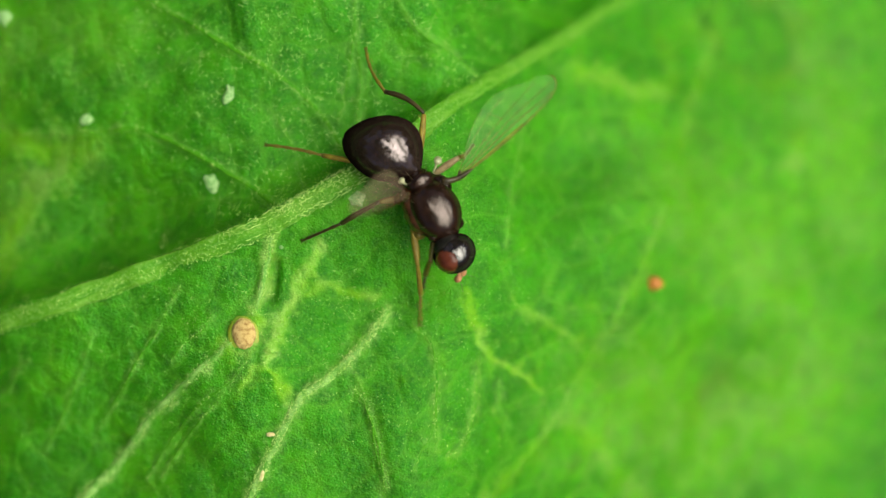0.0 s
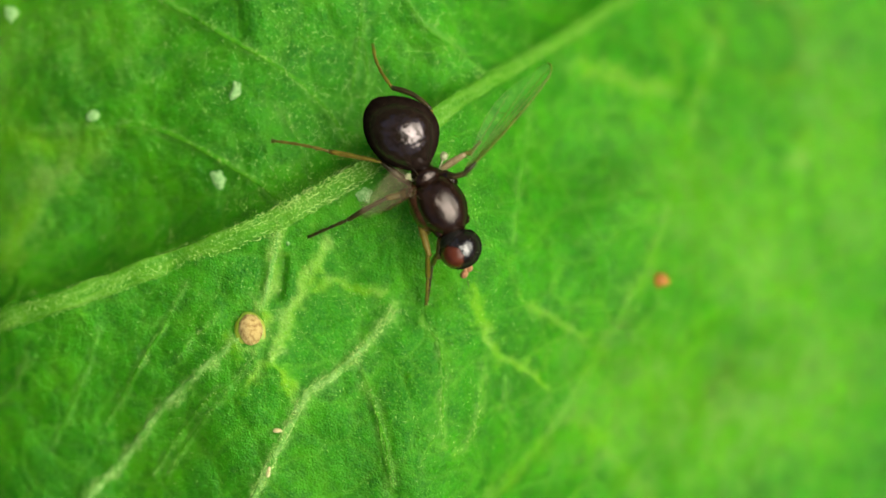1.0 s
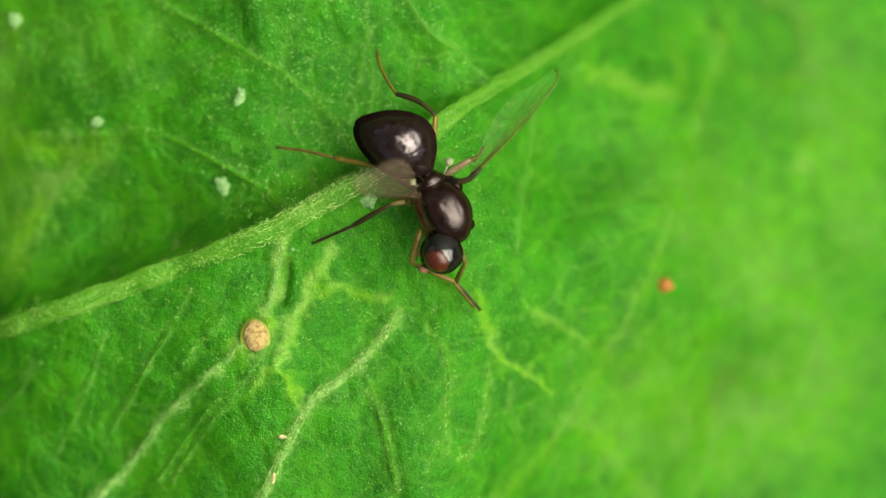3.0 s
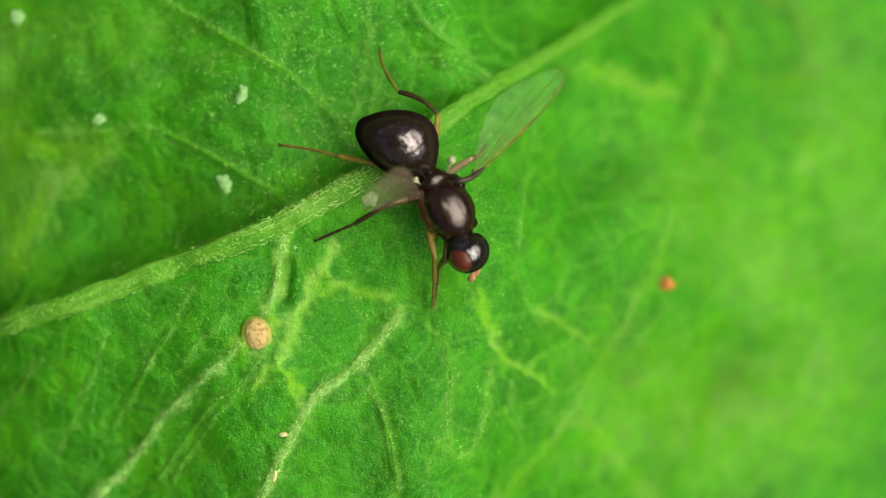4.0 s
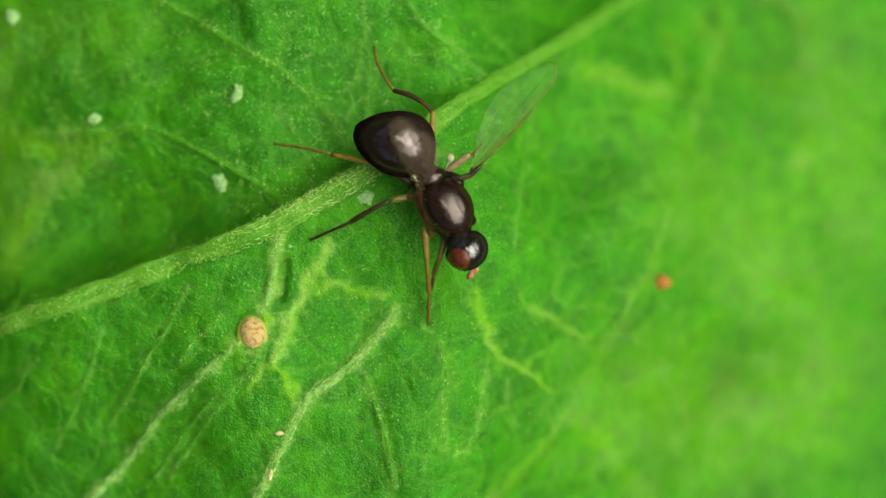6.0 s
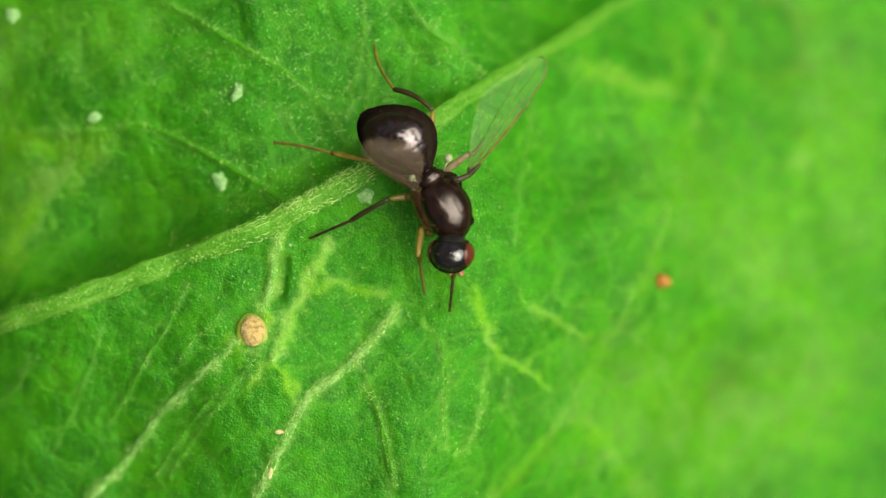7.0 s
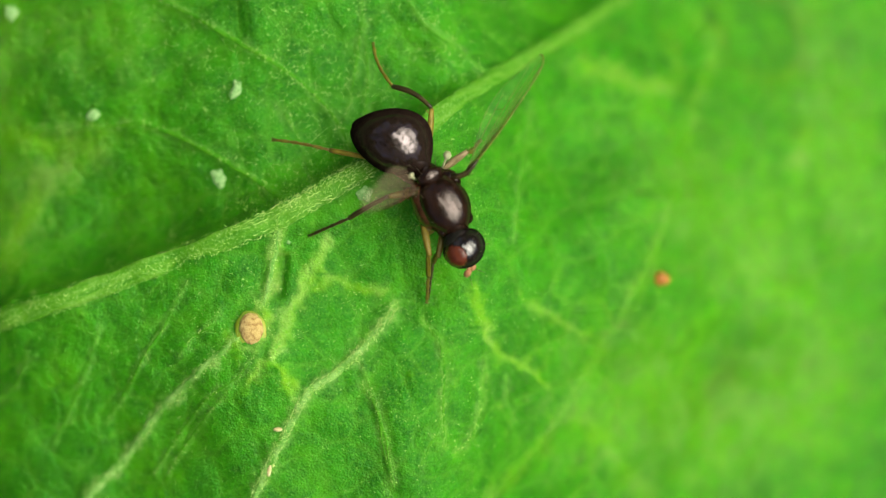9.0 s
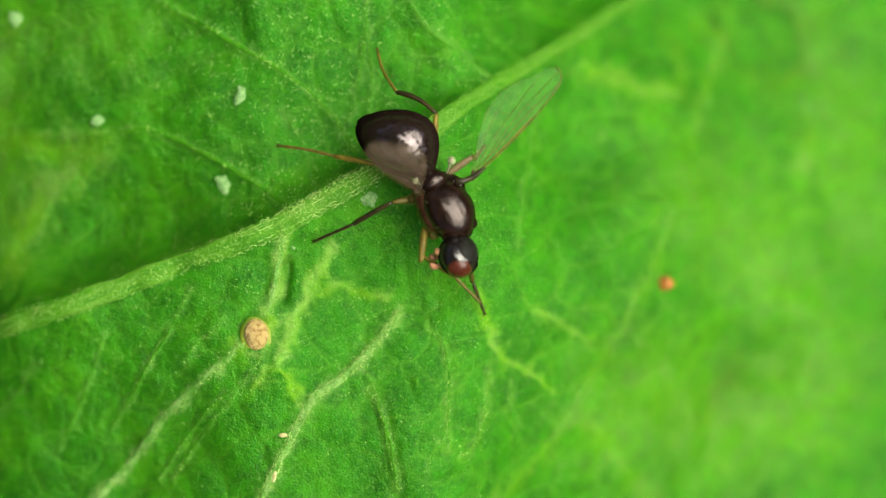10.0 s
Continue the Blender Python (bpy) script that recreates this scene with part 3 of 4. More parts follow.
def build_hairs():
    """Short pale hairs, thickest along the midrib and veins."""
    rng = np.random.RandomState(7)
    n = 78000
    x, y = rng.uniform(-10.5, 4.5, n), rng.uniform(-6.2, 6.2, n)
    patchy = np.clip(0.5 * waves(x, y, 9, 0.5, 2.5, 31) + 0.5 * waves(x, y, 12, 0.25, 0.7, 33), 0, 1)
    thick = (0.14 + 0.95 * patchy) * (0.25 + 0.75 * smooth(-8.5, -4.5, x)) * (0.55 + 0.45 * smooth(-4.0, -1.0, y))
    keep = rng.rand(n) < thick * (1 - smooth(-1.0, 3.5, x))
    x, y = x[keep], y[keep]
    n = len(x)
    kind = np.zeros(n)
    for count, r, line in [(1000, 0.2, MIDRIB[5:10]), (700, 0.20, MIDRIB[1:6])] + [(int(k * len(l)), w, l) for k, (w, l) in zip((14, 40, 30, 0, 10, 6, 5, 0, 0, 0, 0, 6, 5, 0, 6, 3, 4, 3, 3, 3, 4, 4, 3, 0, 0, 3, 3, 0), VEINS)]:
        seg = rng.randint(0, len(line) - 1, count)
        u = rng.rand(count)
        p, q = np.array(line)[seg], np.array(line)[seg + 1]
        d = (q - p) / np.linalg.norm(q - p, axis=1)[:, None]
        off = rng.choice([-1, 1], count) * r * rng.uniform(0.05, 1.25, count)
        c = p + (q - p) * u[:, None] + np.stack([-d[:, 1], d[:, 0]], -1) * off[:, None]
        x, y, kind = np.append(x, c[:, 0]), np.append(y, c[:, 1]), np.append(kind, np.ones(count))
    many = 1400
    cx, cy = rng.uniform(-4.6, 0.2, many), rng.uniform(0.6, 5.4, many)
    keep = rng.rand(many) < np.clip(0.35 + 0.6 * waves(cx, cy, 9, 0.4, 1.6, 51), 0.05, 1) * smooth(-5.0, -3.6, cx) * (1 - smooth(-1.6, 0.2, cx))
    x, y, kind = np.append(x, cx[keep]), np.append(y, cy[keep]), np.append(kind, np.full(keep.sum(), 2))
    z = leaf_height(x, y)[0] + np.where(kind == 1, 0.035, 0)
    length = np.where(kind > 0, rng.uniform(0.03, 0.085, len(x)), rng.uniform(0.025, 0.062, len(x)) * rng.choice([0.6, 1.0, 1.7], len(x), p=[0.5, 0.4, 0.1]))
    length = length * (1 + 0.2 * smooth(0.2, 1.6, y))
    turn, lift = rng.normal(1.1, 0.9, len(x)), rng.uniform(0.1, 0.75, len(x))
    d = np.stack([np.cos(turn) * np.cos(lift), np.sin(turn) * np.cos(lift), np.sin(lift)], -1)
    side = np.stack([-np.sin(turn), np.cos(turn), np.zeros(len(x))], -1)
    up = np.cross(d, side)
    w = (rng.uniform(0.0035, 0.0085, len(x)) * (1 + 0.15 * smooth(0.2, 1.6, y)))[:, None]
    w = np.where(kind[:, None] == 2, 1.25 * w, w)
    base = np.stack([x, y, z - 0.01], -1)
    mid = base + d * length[:, None] * 0.55
    tip = base + d * length[:, None] - np.array([0, 0, 0.25]) * length[:, None]
    rings = []
    for k in range(3):
        a = 2 * math.pi * k / 3
        rings.append((math.cos(a) * side + math.sin(a) * up) * w)
    verts = np.stack([base + rings[0], base + rings[1], base + rings[2], mid + 0.8 * rings[0], mid + 0.8 * rings[1], mid + 0.8 * rings[2], tip], 1)
    o = (np.arange(len(x)) * 7)[:, None, None]
    tri = np.array([[0, 1, 4], [0, 4, 3], [1, 2, 5], [1, 5, 4], [2, 0, 3], [2, 3, 5], [3, 4, 6], [4, 5, 6], [5, 3, 6]])[None] + o
    me = bpy.data.meshes.new("leaf_hair")
    me.from_pydata((verts.reshape(-1, 3) * MM).tolist(), [], tri.reshape(-1, 3).tolist())
    me.materials.append(HAIR)
    ob = new("leaf_hair", me)
    ob.parent = leaf
    tagged(ob, "short pale hairs of the leaf", kind="stuff")


build_hairs()


def build_gall():
    x, y = (-3.75, -1.75)
    z = ground_z(x, y)
    bm = bmesh.new()
    ball(bm, (x, y, z + 0.06), (0.235, 0.31, 0.15), (0, 0, 8), 64, 40,
         lambda v: 1 + 0.07 * noise.noise(v * 2.5) + 0.10 * abs(noise.noise(v * 5.5 + Vector((3, 1, 2)))) - 0.05 * abs(noise.noise(v * 12)))
    g = part("gall", bm, GALL, leaf, "tan crusty gall on the leaf")
    bm = bmesh.new()
    ball(bm, (x - 0.01, y - 0.06, z + 0.03), (0.31, 0.42, 0.05), (0, 0, 8), 40, 16, lambda v: 1 + 0.10 * noise.noise(v * 2.2))
    part("gall_rim", bm, plain_material("gall_rim_skin", (0.13, 0.27, 0.008), (0.26, 0.28, 0.015), 0.5, 3, 0.00003), g)


build_gall()

# ---- grains lying on the leaf ----
def grain(name, x, y, radii, turn, material, label, lumps=0, group=""):
    z = ground_z(x, y)
    bm = bmesh.new()
    seedv = Vector((x, y, 1))
    ball(bm, (0, 0, 0), radii, (0, 0, 0), 16, 10, lambda v: 1 + 0.25 * noise.noise(v * 1.7 + seedv))
    for k in range(lumps):
        a = 2.4 * k
        ball(bm, (0.8 * radii[0] * math.cos(a), 0.9 * radii[1] * math.sin(a), 0), [0.5 * r for r in radii], (0, 0, 40 * k), 10, 7,
             lambda v: 1 + 0.3 * noise.noise(v * 2 + seedv))
    ob = part(name, bm, material)
    ob.matrix_world = pose(x * MM, y * MM, (z + 0.6 * radii[2]) * MM, 0, 0, turn)
    return tagged(ob, label, "debris", group)


for (x, y), radii, turn, lumps in (
        ((-7.32, 2.72), (0.15, 0.11, 0.05), 20, 0), ((-4.55, 1.34), (0.14, 0.17, 0.05), 10, 4), ((-4.16, 3.14), (0.09, 0.20, 0.06), -25, 2),
        ((-9.25, 5.0), (0.14, 0.15, 0.05), 0, 3), ((-3.01, 0.0), (0.04, 0.04, 0.03), 0, 1), ((-1.46, 0.97), (0.15, 0.12, 0.03), 30, 4)):
    grain("fleck", x, y, radii, turn, FLECK, "whitish fleck of debris lying on the leaf", lumps, "flecks on the leaf")
x, y = (-3.22, -3.8)
grain("crumb", x, y, (0.09, 0.045, 0.04), 0, CRUMB, "small tan crumb lying on the leaf")
x, y = (-3.4, -4.65)
grain("crumb", x, y, (0.04, 0.12, 0.03), -12, CRUMB, "small tan crumb lying on a vein")
x, y = (5.02, -0.81)
grain("orange_grain", x, y, (0.18, 0.165, 0.13), 15, ORANGE, "small round orange grain on the leaf", 0)


# ---- the fly: its own space has +Y ahead, +X its right side, +Z its back ----
fly = tagged(new("fly"), "small glossy black fly with clear wings cleaning itself on a leaf", "insect")
BODY_TURN, BODY_ROLL = -151.0, -14.0


def bristles(name, places, parent, length=0.2):
    bm = bmesh.new()
    for x, y, z, dx, dy, dz in places:
        a, d = Vector((x, y, z)), Vector((dx, dy, dz)).normalized() * length
        tube(bm, [a, a + 0.5 * d, a + d + Vector((0, -0.15 * length, 0))], [0.009, 0.006, 0.002], 5)
    return part(name, bm, LEG_DARK, parent, "black bristles")


def build_thorax():
    bm = bmesh.new()
    ball(bm, (0.0, 0.10, 0.0), (0.49, 0.68, 0.48), (0, 0, 0), 40, 28,
         lambda v: (1 - 0.07 * max(0, -v.y) + 0.004 * math.sin(26 * v.x)) * (abs(v.x) ** 2.25 + abs(v.y) ** 2.25 + abs(v.z) ** 2.25) ** (-1 / 2.25) * 0.99)
    for v in bm.verts:
        u = (v.co.y - 0.10) / 0.68
        v.co.x *= 1.03 - 0.30 * max(0, u) ** 1.7
        v.co.z *= 1 - 0.14 * max(0, u) ** 2
    th = part("thorax", bm, THORAX, fly, "glossy black thorax")
    bm = bmesh.new()
    ball(bm, (0, -0.55, 0.15), (0.33, 0.19, 0.18), (-18, 0, 0), 30, 18, lambda v: 1 - 0.10 * abs(v.x) - 0.16 * max(0, -v.y) * abs(v.x))
    part("scutellum", bm, THORAX, th)
    bm = bmesh.new()
    ball(bm, (0, -0.60, -0.06), (0.27, 0.24, 0.24), (0, 0, 0), 22, 14)
    part("waist", bm, THORAX, th)
    for sx in (1, -1):
        bm = bmesh.new()
        ball(bm, (0.28, -0.02, -0.14) if sx > 0 else (-0.28, -0.02, -0.16), (0.29 if sx > 0 else 0.2, 0.54, 0.36), (0, 18 * sx, 0), 26, 16, lambda v: 1 + 0.06 * math.sin(5 * v.y))
        part("flank", bm, BROWN if sx > 0 else THORAX, th, "glossy brown side plate")
        bm = bmesh.new()
        if sx > 0:
            ball(bm, (0.28, -0.34, -0.04), (0.13, 0.17, 0.13), (0, 0, 0), 16, 10)
        else:
            ball(bm, (-0.40, -0.30, -0.03), (0.15, 0.22, 0.15), (0, 0, 20), 22, 14)
        part("wing_root", bm, PALE if sx > 0 else THORAX, th)
        for oy in (0.34, -0.06, -0.44):
            bm = bmesh.new()
            ball(bm, (0.40 * sx, oy, -0.36), (0.12, 0.13, 0.19), (0, 35 * sx, 0), 14, 10)
            part("coxa", bm, LEG_OLIVE, th, "olive brown hip")
        bm = bmesh.new()
        ball(bm, (0.29 * sx, 0.52, 0.02), (0.11, 0.13, 0.13), (0, 0, 0), 16, 10)
        part("shoulder", bm, THORAX, th)
        bm = bmesh.new()
        hx, hy = (0.34, -0.72) if sx > 0 else (-0.50, -0.73)
        tube(bm, [(0.62 * hx, hy + 0.18, 0.0), (0.84 * hx, hy + 0.08, 0.08), (0.95 * hx, hy + 0.03, 0.14)], [0.02, 0.022, 0.03], 8)
        ball(bm, (hx, hy, 0.17), (0.08, 0.09, 0.065) if sx < 0 else (0.075, 0.055, 0.05), (0, 0, 25 * sx), 18, 12)
        part("halter", bm, HALTER, th, "white knobbed halter")
    bristles("bristle", [(0.16, -0.64, 0.25, 0.4, -1, 0.6), (-0.16, -0.64, 0.25, -0.4, -1, 0.6), (0.36, -0.22, 0.28, 0.6, -0.6, 1), (-0.36, -0.22, 0.28, -0.6, -0.6, 1),
                         (0.38, 0.3, 0.22, 0.8, -0.2, 0.8), (-0.38, 0.3, 0.22, -0.8, -0.2, 0.8)], th)
    return th


def build_abdomen():
    prof = [(0.0, 0.100, 0), (0.06, 0.130, 0), (0.14, 0.215, 0), (0.25, 0.365, -0.01), (0.40, 0.520, -0.02), (0.60, 0.645, -0.03), (0.80, 0.705, -0.04),
            (1.00, 0.710, -0.05), (1.20, 0.665, -0.06), (1.38, 0.585, -0.07), (1.54, 0.47, -0.08), (1.66, 0.345, -0.09), (1.75, 0.215, -0.10), (1.80, 0.05, -0.10)]

    def ring(s):
        for (a, ra, da), (b, rb, db) in zip(prof, prof[1:]):
            if s <= b:
                k = (s - a) / (b - a)
                return s, ra + (rb - ra) * k, da + (db - da) * k
        return prof[-1]

    def fine(a, b, n, lift):
        out = []
        for i in range(n + 1):
            s = a + (b - a) * i / n
            r3 = [ring(min(1.80, max(0, s + d)))[1] for d in (-0.06, -0.03, 0, 0.03, 0.06)]
            out.append((s, sum(r3) / 5 + lift * min(1, i / 2), ring(s)[2]))
        return out

    bm = bmesh.new()
    lathe(bm, fine(0.0, 0.52, 14, 0.0), 48, 0.96, 0.30)
    ab = part("abdomen", bm, CUTICLE, fly, "swollen glossy black abdomen")
    for a, b in ((0.49, 0.82), (0.80, 1.13), (1.11, 1.41), (1.39, 1.80)):
        bm = bmesh.new()
        lathe(bm, fine(a, b, 14, 0.008), 48, 0.96, 0.30, b > 1.7)
        part("tergite", bm, CUTICLE, ab)
    bristles("bristle", [(0.2, -1.42, 0.1, 0.3, -1, 0.3), (-0.2, -1.42, 0.1, -0.3, -1, 0.3), (0.0, -1.7, -0.28, 0, -1, 0.2)], ab, 0.12)
    return ab


def build_head():
    bm = bmesh.new()
    ball(bm, (0, 0, 0), (0.44, 0.395, 0.425), (0, 0, 0), 40, 28, lambda v: 1 - 0.05 * (v.y < -0.5))
    hd = part("head", bm, HEAD_CUTICLE, fly, "round glossy black head")
    for sx in (1, -1):
        bm = bmesh.new()
        for v in ball(bm, (0, 0.0, 0), (0.478, 0.365, 0.39), (0, 0, 0), 56, 40):
            d = sx * v.co.x - (0.345 + 0.05 * v.co.y)
            if d < 0:
                v.co = Vector((sx * (0.345 + 0.05 * v.co.y + 0.15 * d), 0.72 * v.co.y, 0.72 * v.co.z))
        part("eye", bm, EYE, hd, "large red-brown compound eye")
        bm = bmesh.new()
        tube(bm, [(0.07 * sx, 0.30, -0.10), (0.09 * sx, 0.39, -0.12), (0.11 * sx, 0.46, -0.17)], [0.03, 0.04, 0.035], 8)
        ball(bm, (0.115 * sx, 0.475, -0.20), (0.062, 0.07, 0.10), (20, 0, 0), 14, 10, lambda v: 1 + 0.25 * noise.noise(v * 2.4))
        an = part("antenna", bm, ANTENNA, hd, "short pinkish antenna")
        bm = bmesh.new()
        tube(bm, bent([(0.12 * sx, 0.50, -0.18), (0.20 * sx, 0.62, -0.16), (0.31 * sx, 0.74, -0.15)], 4), [0.008, 0.007, 0.006, 0.006, 0.005, 0.005, 0.004, 0.003, 0.002], 5)
        part("arista", bm, LEG_DARK, an)
    bm = bmesh.new()
    tube(bm, [(0, 0.20, -0.26), (0, 0.23, -0.36), (0, 0.25, -0.42)], [0.09, 0.07, 0.06], 10)
    part("mouthparts", bm, ANTENNA, hd, "pinkish mouthparts")
    bm = bmesh.new()
    ball(bm, (0, -0.20, -0.03), (0.31, 0.21, 0.29), (0, 0, 0), 24, 16)
    part("occiput", bm, DUSTY, hd, "dull dark back of the head")
    bm = bmesh.new()
    for ox, oy in ((0, 0.06), (0.05, -0.02), (-0.05, -0.02)):
        ball(bm, (ox, oy, 0.385), (0.022, 0.022, 0.02), (0, 0, 0), 8, 6)
    part("ocelli", bm, BROWN, hd)
    bristles("bristle", [(0.10, -0.10, 0.36, 0.4, -0.5, 1), (-0.10, -0.10, 0.36, -0.4, -0.5, 1), (0.12, 0.14, 0.33, 0.3, 0.4, 1), (-0.12, 0.14, 0.33, -0.3, 0.4, 1)], hd, 0.15)
    return hd


def wing_edges(s):
    """Front and rear edge of the wing at s of its length."""
    u = min(s, 0.85)
    lead = -0.03 - 0.07 * math.sin(math.pi * u)
    rear = 0.05 + 0.66 * max(0, math.sin(math.pi * max(0, (u - 0.08) / 0.92) ** 1.1)) ** 0.8
    if s > 0.85:
        k = math.sqrt(max(0, 1 - ((s - 0.85) / 0.15) ** 2))
        lead, rear = 0.2 + (lead - 0.2) * k, 0.2 + (rear - 0.2) * k
    return lead, max(rear, lead + 0.004)


def build_wing(material, vein_material, thick=1.0, length=2.72):
    """A wing along +Y with its rear edge towards +X."""
    bm = bmesh.new()
    rows, across = 40, 10
    layers = []
    for dz in (0.003, -0.003):
        grid = []
        for i in range(rows + 1):
            s = i / rows
            a, b = wing_edges(s)
            grid.append([bm.verts.new((a + (b - a) * j / across, length * s, dz + 0.05 * math.sin(math.pi * j / across) * math.sin(math.pi * s) + 0.012 * math.sin(3 * math.pi * j / across + 4 * s)))
                         for j in range(across + 1)])
        for i in range(rows):
            for j in range(across):
                bm.faces.new((grid[i][j], grid[i][j + 1], grid[i + 1][j + 1], grid[i + 1][j]))
        layers.append(grid)
    w = part("wing", bm, material, fly, "clear veined wing")
    veins = [([(0, 0, 0), (-0.08, 0.8, 0.01), (-0.10, 1.5, 0.01), (-0.07, 2.2, 0.01), (0.0, 2.58, 0.01), (0.15, 2.73, 0), (0.28, 2.72, 0)], 0.032),
             ([(0.0, 0.05, 0), (-0.045, 0.6, 0.015), (-0.055, 1.15, 0.02), (-0.07, 1.7, 0.01)], 0.032),
             ([(0.03, 0.1, 0), (0.03, 0.8, 0.03), (0.05, 1.5, 0.03), (0.03, 2.1, 0.01), (0.0, 2.56, 0.01)], 0.020),
             ([(0.05, 0.5, 0.02), (0.13, 1.1, 0.04), (0.17, 1.7, 0.04), (0.16, 2.68, 0.01)], 0.014),
             ([(0.06, 0.15, 0.0), (0.16, 0.7, 0.04), (0.27, 1.3, 0.05), (0.38, 2.4, 0.02)], 0.014),
             ([(0.08, 0.12, 0.0), (0.30, 0.6, 0.04), (0.47, 1.15, 0.05), (0.60, 1.75, 0.02)], 0.012),
             ([(0.15, 0.95, 0.04), (0.25, 0.92, 0.045)], 0.010),
             ([(0.29, 1.45, 0.05), (0.55, 1.32, 0.04)], 0.010)]
    veins.append(([(wing_edges(s)[1], length * s, 0) for s in (0.12, 0.25, 0.4, 0.55, 0.7, 0.82, 0.9, 0.96, 1.0)], 0.006))
    for k, (pts, r) in enumerate(veins):
        bm = bmesh.new()
        line = bent(pts, 5)
        tube(bm, line, [thick * r * (1 - 0.5 * i / len(line)) for i in range(len(line))], 6)
        part("wing_vein", bm, WING_COSTA if k == 1 and vein_material is WING_VEIN else vein_material, w)
    bm = bmesh.new()
    ball(bm, (0.0, 0.03, 0), (0.045, 0.08, 0.04), (0, 0, 10), 12, 8)
    ball(bm, (0.05, 0.13, 0.01), (0.035, 0.07, 0.03), (0, 0, -25), 12, 8)
    ball(bm, (-0.03, 0.15, 0), (0.025, 0.08, 0.025), (0, 0, 8), 10, 8)
    tube(bm, [(0.17, -0.20, -0.14), (0.07, -0.10, -0.05), (0.0, 0.04, 0), (-0.03, 0.2, 0.0), (-0.05, 0.38, 0)], [0.075, 0.06, 0.055, 0.05, 0.025], 9)
    for k in range(7):
        a = Vector((-0.04, 0.02 + 0.05 * k, 0.03))
        tube(bm, [a, a + Vector((-0.05, 0.05, 0.06))], [0.008, 0.002], 4)
    part("hinge", bm, LEG_DARK, w)
    return w


LEG = {"femur": ([0.5, 0.9, 1.0, 0.9, 0.6], 0.077), "tibia": ([0.65, 0.8, 0.9, 1.0, 0.85], 0.057), "tarsus": ([0.9, 1.0, 0.85, 0.95, 0.8], 0.040)}


def build_segment(kind, length, material, label="", claws=False, bow=0.0):
    shape, r = LEG[kind]
    bm = bmesh.new()
    n = 10
    pts, radii = [], []
    for i in range(n + 1):
        u = i / n * (len(shape) - 1)
        j = min(int(u), len(shape) - 2)
        pts.append((bow * length * math.sin(math.pi * i / n), length * i / n, 0.03 * length * math.sin(math.pi * i / n)))
        radii.append(r * (shape[j] + (shape[j + 1] - shape[j]) * (u - j)) * (0.86 + 0.14 * math.cos(6.28 * 5 * i / n) if kind == "tarsus" else 1))
    tube(bm, pts, radii, 9)
    rng = random.Random(int(length * 1000))
    for _ in range(10 if kind != "femur" else 6):
        a, b = rng.uniform(0, 6.28), rng.uniform(0.1, 0.95) * length
        d = Vector((math.cos(a), 0.8, math.sin(a))) * 0.075
        p = Vector((0.6 * r * math.cos(a), b, 0.6 * r * math.sin(a)))
        tube(bm, [p, p + d], [0.006, 0.002], 4)
    if claws:
        for sx in (1, -1):
            tube(bm, [(0, length - 0.02, 0), (0.03 * sx, length + 0.03, 0.01), (0.045 * sx, length + 0.05, -0.02)], [0.014, 0.010, 0.003], 5)
    return part(kind, bm, material, fly, label)


thorax, abdomen, head = build_thorax(), build_abdomen(), build_head()
wing_a, wing_b = build_wing(WING, WING_VEIN, 0.8), build_wing(WING_BROWN, BROWN, 0.5)

# each standing leg: hip, knee, ankle and foot in millimetres on the leaf's plan; materials of its three segments
STANDING = [
    ((-0.36, 1.40, 0.65), (-0.090, 2.64, 1.05), (-0.865, 3.09, 0.75), (-1.30, 4.08, -0.34), (LEG_AMBER, LEG_DARK, LEG_AMBER)),
    ((-0.45, 1.16, 0.85), (-1.06, 1.60, 1.0), (-2.12, 1.835, 0.55), (-3.31, 2.075, 0.07), (LEG_DARK, LEG_AMBER, LEG_OLIVE)),
    ((-0.214, 1.0, 0.75), (-0.969, 0.891, 1.05), (-1.739, 0.474, 0.6), (-2.58, 0.13, 0.06), (LEG_OLIVE, LEG_DARK, LEG_DARK)),
    ((0.067, 1.445, 0.85), (0.6, 1.768, 1.1), (0.702, 1.808, 0.5), (0.91, 2.1, -0.51), (LEG_TAN, LEG_OLIVE, LEG_OLIVE)),
]
